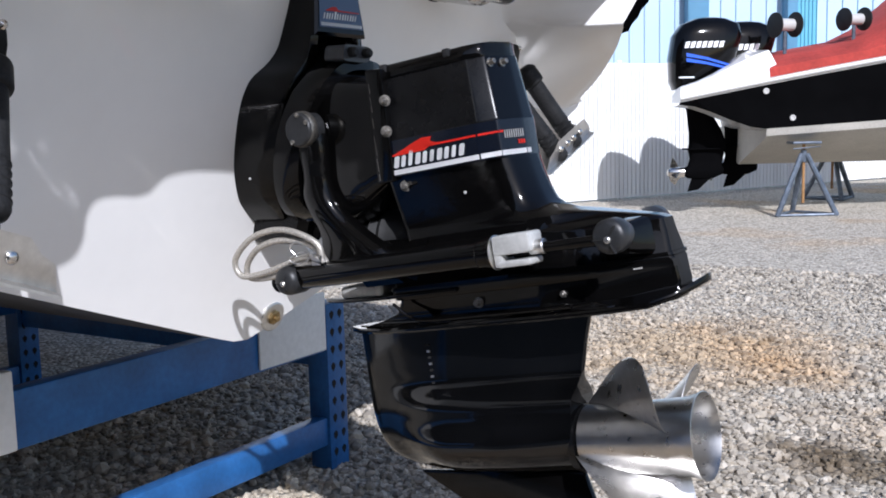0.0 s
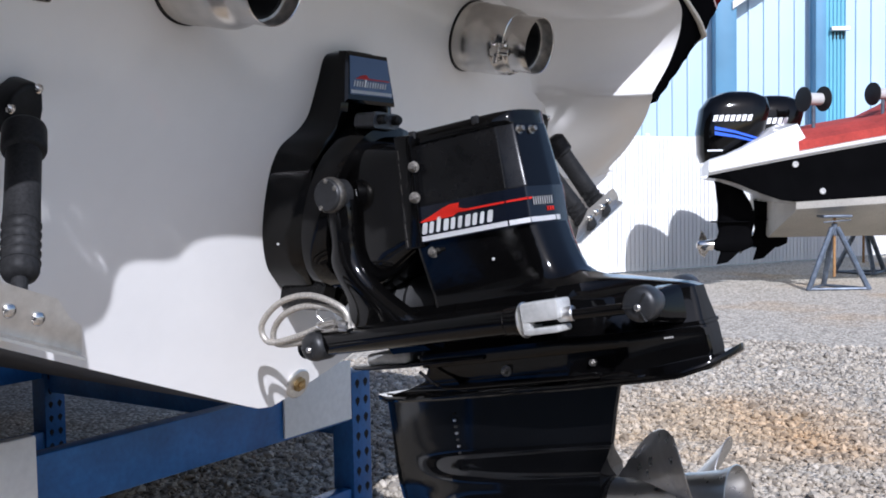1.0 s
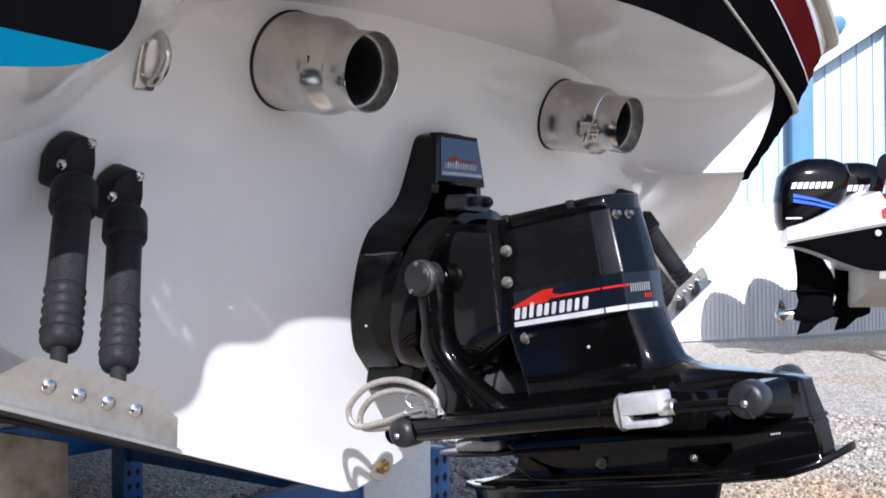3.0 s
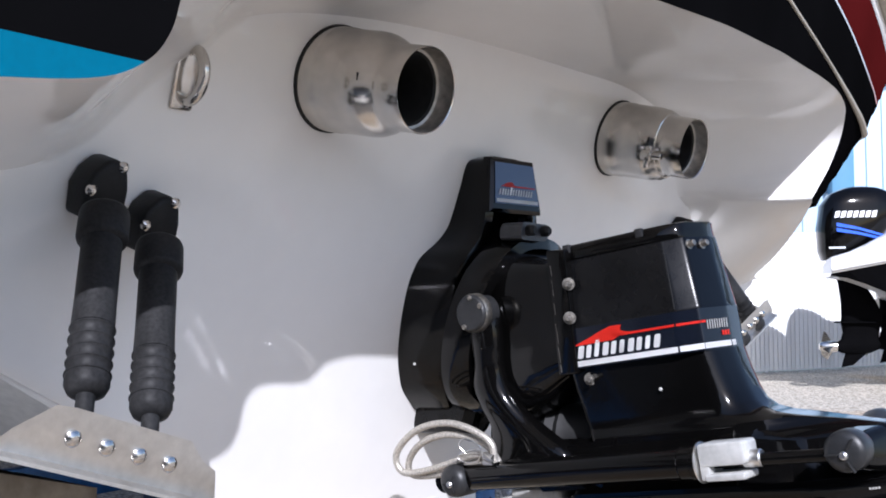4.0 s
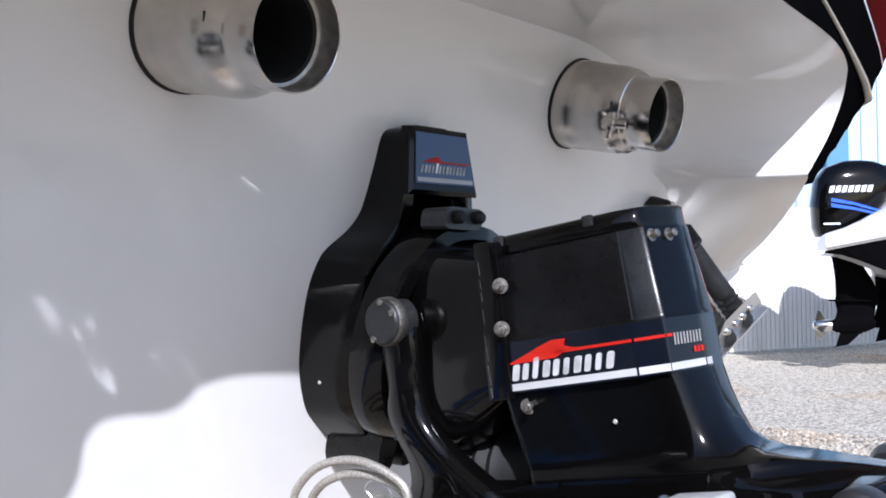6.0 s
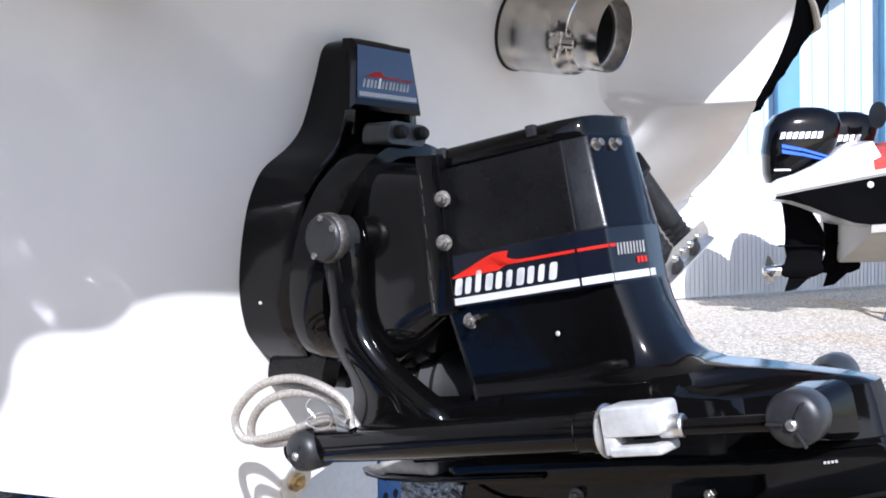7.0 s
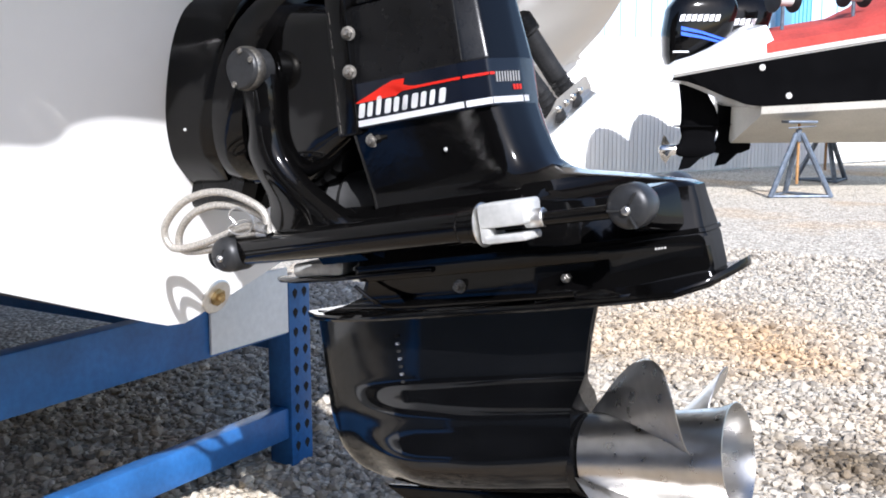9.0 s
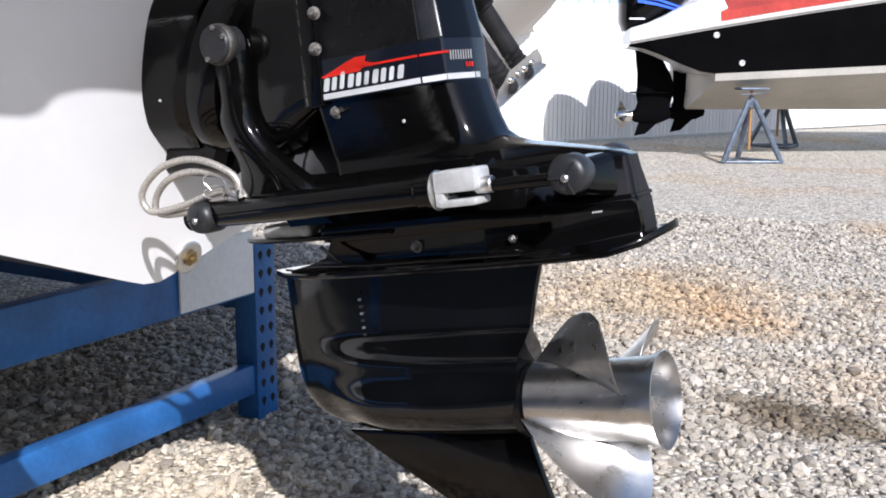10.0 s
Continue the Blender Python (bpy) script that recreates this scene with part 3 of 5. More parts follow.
def transom_fittings():
    e = thing("tow_eye", "stainless steel tow eye bolted to the transom", "tow eye", pose(transom_x(1.302), -0.65, 1.302, 0, 17, 0))
    part("plate", slab([(-0.016, -0.045), (0.016, -0.045), (0.016, 0.045), (-0.016, 0.045)], 0, 0.005, "x", 0.004), STEEL, e)
    part("loop", tube(smooth_path([(0.0, 0, -0.03), (0.02, 0, -0.03), (0.034, 0, -0.017), (0.038, 0, 0.0), (0.034, 0, 0.017), (0.02, 0, 0.03), (0.0, 0, 0.03)], 5), 0.0075, 12), STEEL, e)
    d = thing("drain_plug", "round stainless drain flange with a brass plug in the transom", "drain plug", pose(transom_x(0.613), 0.064, 0.613, 0, 17, 0))
    part("flange", lathe([(0, 0.032), (0.004, 0.032), (0.006, 0.029), (0.005, 0.018)], (0, 0, 0), (1, 0, 0), 28), BRUSHED, d)
    part("plug", lathe([(0.0, 0.016), (0.009, 0.016), (0.011, 0.013), (0.011, 0.007), (0.018, 0.006)], (0, 0, 0), (1, 0, 0), 8), BRASS, d, "brass plug", 20)


# ---- stern drive ----
DRIVE = pose(0.10, 0, 0.80, 0, -9.5, 0)


def sheet_on(points, mat, name, parent, lift=0.0006, label=""):
    """A thin decal through given corners, lifted off the surface."""
    bm = bmesh.new()
    vs = [bm.verts.new(p) for p in points]
    face(bm, vs)
    bmesh.ops.solidify(bm, geom=bm.faces[:], thickness=lift)
    return part(name, bm, mat, parent, label, 0)


def rounded(points, r=0.02, steps=4):
    """A closed outline with its corners rounded off."""
    out = []
    n = len(points)
    for i in range(n):
        a, b, c = (Vector((*points[(i + k) % n], 0)) for k in (-1, 0, 1))
        ra, rc = min(r, (a - b).length * 0.45), min(r, (c - b).length * 0.45)
        p, q = b + (a - b).normalized() * ra, b + (c - b).normalized() * rc
        for k in range(steps + 1):
            t = k / steps
            m = p * (1 - t) ** 2 + b * 2 * t * (1 - t) + q * t * t
            out.append((m.x, m.y))
    return out


def plan(half, v, r=0.015, far=1.0):
    """A level ring round the drive from half of its outline (u, half width); far narrows the starboard half."""
    pts = [(u, w * far) for u, w in half] + [(u, -w) for u, w in reversed(half)]
    return [(a, b, v) for a, b in rounded(pts, r)]


def gloss_aft(bm, above=-1.0):
    """The polished aft facets take the second material."""
    bmesh.ops.recalc_face_normals(bm, faces=bm.faces[:])
    for f in bm.faces:
        if f.normal.x > 0.75 and abs(f.normal.z) < 0.5:
            # Lower aft facets take matte black, which takes away the sky's reflection.
            f.material_index = 1 if f.calc_center_median().z > above else 2
    return bm


def bolt(name, at, way, parent, r=0.0072, mat=None, long=0.02):
    """A hex nut on a washer with a stud end."""
    at, way = Vector(at), Vector(way).normalized()
    bm = join(lathe([(0, r * 1.5), (0.002, r * 1.5), (0.0022, r)], at, way, 18), lathe([(0.002, r), (0.010, r), (0.011, r * 0.85)], at, way, 6),
              lathe([(0.008, r * 0.55), (long, r * 0.55), (long + 0.001, r * 0.4)], at, way, 12))
    return part(name, bm, mat or NUT, parent, "", 25)


def wordmark(parent, place, width, height, count, mat, name="letter_bar"):
    """A maker's mark as a row of bold slanted bars; place(a, b) gives the spot at a across and b up."""
    step = width / count
    lean = 0.3
    for k in range(count):
        h = height * (1.3 if k == count // 3 else 1.0)
        wide = step * (0.55, 0.7, 0.6)[k % 3]
        pts = [(k * step, 0), (k * step + wide, 0), (k * step + wide + lean * h, h), (k * step + lean * h, h)]
        sheet_on([place(p, q) for p, q in rounded(pts, step * 0.22, 3)], mat, name, parent)


def build_gimbal():
    g = thing("gimbal_housing", "gloss black stern drive shield with pivot ring, bolted to the transom", "transom shield")
    # z, half width at the transom, half width of the front rim, depth of the rim
    rows = [(1.256, 0.036, 0.032, 0.030), (1.244, 0.062, 0.062, 0.044), (1.205, 0.066, 0.069, 0.060), (1.16, 0.070, 0.075, 0.075), (1.135, 0.076, 0.079, 0.080), (1.112, 0.094, 0.086, 0.083), (1.086, 0.127, 0.108, 0.085),
            (1.06, 0.139, 0.121, 0.086), (1.03, 0.143, 0.125, 0.087), (0.99, 0.141, 0.121, 0.088), (0.95, 0.135, 0.114, 0.088), (0.92, 0.127, 0.106, 0.088), (0.89, 0.114, 0.095, 0.086), (0.86, 0.095, 0.078, 0.082), (0.83, 0.060, 0.048, 0.076), (0.815, 0.036, 0.03, 0.07)]

    rows = [(a.x, a.y, a.z, b.y) for a, b in zip(smooth_path([r[:3] for r in rows], 5), smooth_path([(r[0], r[3], 0) for r in rows], 5))]

    def ring(f, inset=0.0, push=0.0):
        left = [(transom_x(z) + d * f + push, -(w0 + (w1 - w0) * f - inset), z + (1.0 - z) * inset * 1.5) for z, w0, w1, d in rows]
        return left + [(x, -y, z) for x, y, z in reversed(left)]
    rings = [ring(0.0), ring(0.3), ring(0.6), ring(0.9), ring(0.97, 0.001), ring(1.0, 0.006, 0.0), ring(1.0, 0.018, 0.0), ring(0.9, 0.024, 0.0), ring(0.3, 0.03, 0.0)]
    part("shield", loft(rings), BLACK, g, smooth=38)
    # cap on top with its badge
    def capf(y, z, off=0.0):
        return (transom_x(z) + np.interp(z, [1.16, 1.2, 1.25], [0.077, 0.062, 0.042]) + off, y, z)
    cap = loft([[capf(-0.0624, 1.252, -0.01), capf(0.0624, 1.252, -0.01), capf(0.0756, 1.158, -0.01), capf(-0.0756, 1.158, -0.01)],
                [capf(-0.0612, 1.251, 0.004), capf(0.0612, 1.251, 0.004), capf(0.0744, 1.159, 0.004), capf(-0.0744, 1.159, 0.004)],
                [capf(-0.0564, 1.246, 0.008), capf(0.0564, 1.246, 0.008), capf(0.0684, 1.165, 0.008), capf(-0.0684, 1.165, 0.008)]])
    part("cap", cap, BLACK, g)
    def spot(a, b):
        z = 1.176 + b
        return capf(-0.06 + a * 1.2, z, 0.0095)
    badge = part("badge", loft([[capf(-0.0552, 1.243, 0.0082), capf(0.0552, 1.243, 0.0082), capf(0.0636, 1.174, 0.0082), capf(-0.0636, 1.174, 0.0082)],
                                [capf(-0.0552, 1.243, 0.009), capf(0.0552, 1.243, 0.009), capf(0.0636, 1.174, 0.009), capf(-0.0636, 1.174, 0.009)]]), NAVY, g, "dark blue badge with red and white marks", 0)
    wordmark(badge, lambda a, b: spot(a + 0.006, b + 0.012), 0.082, 0.011, 13, WHITE)
    sheet_on([spot(0.0, 0.0), spot(0.1, 0.0), spot(0.1, 0.006), spot(0.0, 0.006)], WHITE, "stripe", badge)
    sheet_on([spot(0.012, 0.0265), spot(0.095, 0.0265), spot(0.095, 0.0285), spot(0.045, 0.029), spot(0.04, 0.035), spot(0.03, 0.034)], RED, "swoosh", badge)
    # drilled hole
    part("bolt_hole", rod((transom_x(0.908) + 0.03, -0.108, 0.908), (transom_x(0.908) + 0.031, -0.1165, 0.908), 0.0026, 10), ZINC, g)
    # swivelling ring
    ringpts = [(0.126 + transom_x(0.972 + 0.132 * math.sin(a)), 0.121 * math.copysign(abs(math.cos(a)) ** 0.8, math.cos(a)), 0.972 + 0.132 * math.sin(a)) for a in [k * math.pi / 24 for k in range(49)]]
    sec = []
    for i, p in enumerate(ringpts):
        a = i * math.pi / 24
        out = Vector((0, math.cos(a), math.sin(a)))
        sec.append([Vector(p) + out * o + Vector((d, 0, 0)) for o, d in ((0.018, -0.03), (0.02, 0.0), (0.012, 0.022), (-0.006, 0.024), (-0.014, 0.012), (-0.014, -0.03))])
    gr = part("gimbal_ring", loft(sec, caps=False), BLACK, g, smooth=45)
    for s in (-1, 1):
        cap = part("pivot_cap", lathe([(-0.035, 0.029), (0.0, 0.029), (0.003, 0.0278), (0.005, 0.0255), (0.0055, 0.0)], (0.137, 0.145 * s, 0.995), (-0.02, s, 0), 28), PLASTIC, gr, "grey-black round pivot cap", 30)
        part("rim", lathe([(-0.016, 0.0292), (-0.012, 0.0312), (-0.003, 0.0308), (0.0, 0.0292)], (0.137, 0.145 * s, 0.995), (-0.02, s, 0), 28, caps=False), NUT, cap, "bare metal rim")
        for a in (0.5, 1.5, 4.3):
            part("cap_screw", lathe([(0, 0.0045), (0.0025, 0.004), (0.0035, 0.002)], (0.137 + 0.024 * math.cos(a), 0.1507 * s, 0.995 + 0.024 * math.sin(a)), (0, s, 0), 10), NUT, cap)
    clip = part("clip_plate", loft([[(0.182 + d, y, z) for y, z in rounded([(-0.076, 1.111), (0.002, 1.109), (0.008, 1.137), (-0.07, 1.140)], 0.012)] for d in (-0.04, 0.0, 0.002)]), CLIP, g, "grey plate with two black studs")
    for y in (-0.054, -0.012):
        part("stud", lathe([(-0.01, 0.009), (0.008, 0.009), (0.012, 0.006)], (0.186, y, 1.126), (1, 0, 0), 14), RUBBER, clip)
    # arms down to the trim cylinders
    for s in (-1, 1):
        # fore and aft edges of the swivelling arm, from the pivot down to the cylinder's pin
        cuts = smooth_path([(0.116, 0.160, 1.005), (0.112, 0.166, 0.985), (0.119, 0.169, 0.945), (0.122, 0.168, 0.91), (0.118, 0.177, 0.876), (0.130, 0.203, 0.843), (0.142, 0.236, 0.817), (0.142, 0.285, 0.785), (0.12, 0.30, 0.75)], 4)
        sides = smooth_path([(0.13, 0.105, 0), (0.135, 0.105, 0), (0.134, 0.1, 0), (0.13, 0.098, 0), (0.127, 0.095, 0), (0.122, 0.088, 0), (0.117, 0.082, 0), (0.113, 0.08, 0), (0.112, 0.08, 0)], 4)
        rings = []
        for c, q in zip(cuts, sides):
            x0, x1, z, out, inn = c.x, c.y, c.z, q.x * s, q.y * s
            rings.append([(x0, inn, z), (x0, out - 0.012 * s, z), (x0 + 0.008, out - 0.002 * s, z), ((x0 + x1) / 2, out, z + 0.002), (x1 - 0.012, out - 0.004 * s, z), (x1, out - 0.016 * s, z), (x1, inn, z)])
        part("arm", loft(rings), BLACK, g, smooth=60)
        part("lower_lug", loft([[(transom_x(z) + d, y * s, z) for y, z in rounded([(0.01, 0.775), (0.036, 0.78), (0.045, 0.805), (0.042, 0.845), (0.01, 0.84)], 0.012)] for d in (0.0, 0.08, 0.105)]), SATIN, g, smooth=40)
    part("cross_tube", rod((0.08, -0.15, 0.727), (0.08, 0.15, 0.727), 0.018, 16), BLACK, g)
    return g


def hose(points, r, label):
    h = thing("hydraulic_hose", label, "hose", None, "hydraulic hoses")
    pts = smooth_path(points, 8)
    part("braid", tube(pts, r, 12), BRAID, h, smooth=60)
    part("ferrule", tube([pts[-4], pts[-1] + (pts[-1] - pts[-4]) * 0.6], r * 1.35, 12), BRUSHED, h, "crimped metal ferrule")
    return h


def build_hoses():
    hose([(0.195, -0.165, 0.772), (0.185, -0.17, 0.805), (0.12, -0.175, 0.825), (0.05, -0.175, 0.81), (0.0, -0.17, 0.768), (0.01, -0.165, 0.737), (0.07, -0.165, 0.748), (0.155, -0.168, 0.778), (0.19, -0.17, 0.778)], 0.0055, "silver braided steel hose looped beside the drive")
    hose([(0.198, -0.155, 0.766), (0.17, -0.16, 0.797), (0.11, -0.165, 0.806), (0.06, -0.17, 0.792), (0.02, -0.16, 0.76), (0.02, -0.155, 0.733), (0.08, -0.155, 0.74), (0.15, -0.16, 0.765), (0.185, -0.162, 0.77)], 0.0055, "silver braided steel hose under the other loop")
    t = thing("tie_wire", "thin steel tie wire twisted round the hoses", "wire")
    part("wire", tube(smooth_path([(0.15, -0.18, 0.782), (0.14, -0.184, 0.795), (0.155, -0.186, 0.806), (0.18, -0.183, 0.795), (0.175, -0.181, 0.775), (0.15, -0.178, 0.768), (0.135, -0.18, 0.776), (0.17, -0.182, 0.79), (0.2, -0.176, 0.774)], 5), 0.0013, 6), BRUSHED, t)


# half outlines of the drive's levels: (u, half width)
CASE = ((0.204, 0.112), (0.388, 0.101), (0.421, 0.087), (0.434, 0.03))


def shrink(half, f, du=0.0, dw=0.0):
    u0 = half[0][0]
    return [(u0 + (u - u0) * f + du, w + dw) for u, w in half]


def build_drive():
    d = thing("stern_drive", "gloss black stern drive leg with a stainless propeller, trimmed up slightly", "outdrive", DRIVE)
    band = part("decal_band", loft([plan(CASE, v, 0.006, 0.45) for v in (0.077, 0.0775, 0.1355, 0.136)]), BAND, d, "black band with red and white marks", 30)
    levels = [(0.1355, 1.0, 0.0, -0.002), (0.138, 0.985, 0.003, -0.004), (0.142, 0.978, 0.004, -0.0045), (0.238, 0.875, 0.016, -0.012), (0.2405, 0.875, 0.016, -0.014)]
    part("case_cover", gloss_aft(loft([plan(shrink(CASE, f, du, dw), v, 0.006, 0.45) for v, f, du, dw in levels])), [SATIN, GLOSS], d, "satin black gear case cover", 30)
    lid = [(0.2405, 0.89, 0.010, -0.010), (0.243, 0.895, 0.009, -0.009), (0.257, 0.88, 0.012, -0.011), (0.262, 0.86, 0.018, -0.016), (0.264, 0.81, 0.028, -0.03)]
    part("lid", loft([plan(shrink(CASE, f, du, dw), v, 0.01, 0.45) for v, f, du, dw in lid]), BLACK, d, smooth=40)
    # panel seam, clips and studs
    for s in (-1,):
        seam = loft([[(0.3885 - 0.006 * f + a, s * (0.101 - 0.0035 - 0.009 * f - b), 0.139 + 0.100 * f) for a, b in ((-0.0006, 0.0), (0.0006, 0.0003), (0.0006, 0.006), (-0.0006, 0.006))] for f in (0, 1)])
        part("seam", seam, DARK, d, smooth=0)
    for u in (0.225, 0.345):
        part("lid_clip", block(u, u + 0.012, -0.104 + 0.06 * (u - 0.225), -0.094 + 0.06 * (u - 0.225), 0.25, 0.2635, 0.002), WORN, d)
    for u, y in ((0.4115, -0.066), (0.4175, -0.036)):
        bolt("lid_bolt", (u, y, 0.229), (0.97, -0.2, 0.1), d, 0.005, None, 0.006)
    part("flange", slab(rounded([(0.193, 0.07), (0.226, 0.07), (0.236, 0.256), (0.203, 0.26)], 0.004), -0.116, 0.116, "y", 0.003), BLACK, d)
    for at in ((0.234, -0.115, 0.203), (0.227, -0.115, 0.153), (0.236, -0.098, 0.06)):
        bolt("stud", at, (0.4, -0.9, -0.1), d, 0.0063, None, 0.022)
    # marks on the band, laid out along its outline from the front edge
    def mark(a, b):
        s, b = a - CASE[0][0], 0.0795 + (b - 0.0795) * 1.13
        for (u0, w0), (u1, w1) in zip(CASE, CASE[1:] + ((0.434, -0.02),)):
            l = math.hypot(u1 - u0, w1 - w0)
            if s <= l or u1 == 0.434 and w1 < 0:
                f = s / l
                return (u0 + (u1 - u0) * f + 0.0012 * (w0 - w1) / l, -(w0 + (w1 - w0) * f) - 0.0012 * (u1 - u0) / l, b)
            s -= l
    wordmark(band, lambda a, b: mark(0.214 + a, 0.0895 + b), 0.15, 0.0165, 11, WHITE)
    for a0, a1 in ((0.207, 0.3865), (0.389, 0.423), (0.424, 0.481), (0.483, 0.496)):
        sheet_on([mark(a0, 0.0795), mark(a1, 0.0795), mark(a1, 0.0865), mark(a0, 0.0865)], WHITE, "white_stripe", band)
    for a0, a1 in ((0.29, 0.3865), (0.389, 0.423), (0.424, 0.432)):
        sheet_on([mark(a0, 0.1115), mark(a1, 0.1115), mark(a1, 0.1145), mark(a0, 0.1145)], RED, "red_stripe", band)
    rise = [mark(a, b) for a, b in ((0.222, 0.1065), (0.25, 0.1145), (0.272, 0.1215), (0.288, 0.1255), (0.306, 0.1252), (0.303, 0.1185), (0.311, 0.1158), (0.32, 0.1145), (0.30, 0.1115), (0.29, 0.1075))]
    sheet_on(rise, RED, "swoosh", band, 0.0008)
    for k in range(9):
        a = 0.433 + 0.0054 * k
        sheet_on([mark(a, 0.103), mark(a + 0.0028, 0.103), mark(a + 0.0038, 0.1145), mark(a + 0.001, 0.1145)], GEL_GREY, "model_bar", band)
    for k in range(3):
        sheet_on([mark(0.464 + 0.006 * k, 0.0935), mark(0.4685 + 0.006 * k, 0.0935), mark(0.4685 + 0.006 * k, 0.0995), mark(0.464 + 0.006 * k, 0.0995)], RED, "model_bar", band)
    # leg
    def deck(aft, v, fore=0.213):
        return (v, [(fore, 0.093), (0.45, 0.089), (max(0.475, aft - 0.12), 0.081), (aft, 0.052 - 0.022 * smoothstep(0.5, 0.6, aft))])
    neck = [(0.077, [(0.203, 0.105), (0.406, 0.087), (0.425, 0.072), (0.434, 0.03)]), (0.05, [(0.204, 0.1), (0.411, 0.0855), (0.43, 0.071), (0.439, 0.03)]), (0.02, [(0.208, 0.095), (0.417, 0.0845), (0.437, 0.071), (0.447, 0.034)]), (0.0, [(0.21, 0.093), (0.423, 0.084), (0.444, 0.071), (0.455, 0.036)]),
            (-0.012, [(0.212, 0.092), (0.43, 0.084), (0.455, 0.072), (0.47, 0.04)]), (-0.02, [(0.212, 0.092), (0.436, 0.086), (0.468, 0.076), (0.49, 0.05)]),
            deck(0.522, -0.026), deck(0.552, -0.032), deck(0.585, -0.039), deck(0.612, -0.045), deck(0.634, -0.0505), deck(0.645, -0.056, 0.21), deck(0.648, -0.075, 0.20),
            (-0.107, [(0.17, 0.098), (0.45, 0.1), (0.535, 0.09), (0.651, 0.033)]), (-0.1075, [(0.168, 0.101), (0.45, 0.103), (0.535, 0.093), (0.653, 0.036)]), (-0.1125, [(0.167, 0.101), (0.45, 0.103), (0.535, 0.093), (0.654, 0.036)]),
            (-0.113, [(0.165, 0.094), (0.45, 0.096), (0.535, 0.088), (0.652, 0.031)]), (-0.118, [(0.165, 0.094), (0.45, 0.096), (0.535, 0.089), (0.654, 0.031)]), (-0.13, [(0.168, 0.09), (0.45, 0.092), (0.535, 0.085), (0.655, 0.03)]), (-0.132, [(0.17, 0.08), (0.45, 0.082), (0.535, 0.083), (0.655, 0.03)]),
            (-0.155, [(0.15, 0.068), (0.45, 0.08), (0.535, 0.083), (0.657, 0.03)]), (-0.166, [(0.11, 0.062), (0.45, 0.083), (0.535, 0.084), (0.654, 0.03)]), (-0.174, [(0.06, 0.045), (0.45, 0.095), (0.56, 0.088), (0.65, 0.035)]), (-0.181, [(0.05, 0.04), (0.45, 0.1), (0.56, 0.09), (0.645, 0.035)])]
    part("drive_leg", gloss_aft(loft([plan(h, v, 0.012, 0.45 if v > -0.105 else 0.8) for v, h in neck]), -0.015), [BLACK, GLOSS, DARK], d, smooth=32)
    # bosses that carry the rams' ends
    for u, side, wide in ((0.6, -1, 0.0), (0.545, 1, -0.02)):
        boss = [(0.055, [(-0.03, -0.106), (0.034, -0.106), (0.032, -0.048), (-0.03, -0.046)]), (0.092, [(-0.026, -0.101), (0.024, -0.099), (0.022, -0.051), (-0.026, -0.049)]), (0.122, [(-0.02, -0.092), (0.015, -0.09), (0.014, -0.054), (-0.02, -0.052)])]
        part("tail_boss", loft([[(u + a, side * (w + wide), b) for a, b in rounded(o, 0.014)] for w, o in boss]), BLACK, d, smooth=40)
    # plates
    out = [(0.0, 0.004), (0.05, 0.048), (0.12, 0.084), (0.2, 0.098), (0.45, 0.107), (0.56, 0.096), (0.615, 0.08), (0.65, 0.062), (0.672, 0.042), (0.685, 0.022), (0.69, 0.0)]
    ring = out + [(u, -w) for u, w in reversed(out[:-1])]
    turn_up = lambda u: 0.028 * max(0.0, (u - 0.605) / 0.085) ** 1.8
    top = [(u, w, -0.1765 + turn_up(u)) for u, w in ring]
    low = [(u, w, -0.1855 + turn_up(u) * 0.9) for u, w in ring]
    part("cavitation_plate", loft([[(u, w * 0.97, v) for u, w, v in low], [(u, w, v + 0.003) for u, w, v in low], [(u, w, v - 0.003) for u, w, v in top], [(u, w * 0.97, v) for u, w, v in top]]), BLACK, d, smooth=30)
    splash = [(-0.05, 0.006), (-0.02, 0.034), (0.04, 0.07), (0.12, 0.094), (0.2, 0.1), (0.30, 0.1)]
    part("splash_plate", slab(splash + [(u, -w) for u, w in reversed(splash)], -0.1255, -0.1185, "z", 0.002), BLACK, d)
    part("plate_anode", slab(rounded([(0.03, -0.062), (0.145, -0.097), (0.15, 0.097), (0.035, 0.062)], 0.01), -0.1187, -0.097, "z", 0.007), ZINC, d, "worn grey anode plate")
    part("joint_edge", tube(smooth_path([(0.17, -0.0985, -0.134), (0.195, -0.092, -0.158), (0.23, -0.094, -0.1675), (0.36, -0.1, -0.168), (0.5, -0.098, -0.169)], 6), 0.003, 8), BLACK, d)
    for u in (0.326, 0.484):
        bolt("joint_nut", (u, -0.076, -0.149), (0, -1, 0), d, 0.006, None, 0.014)
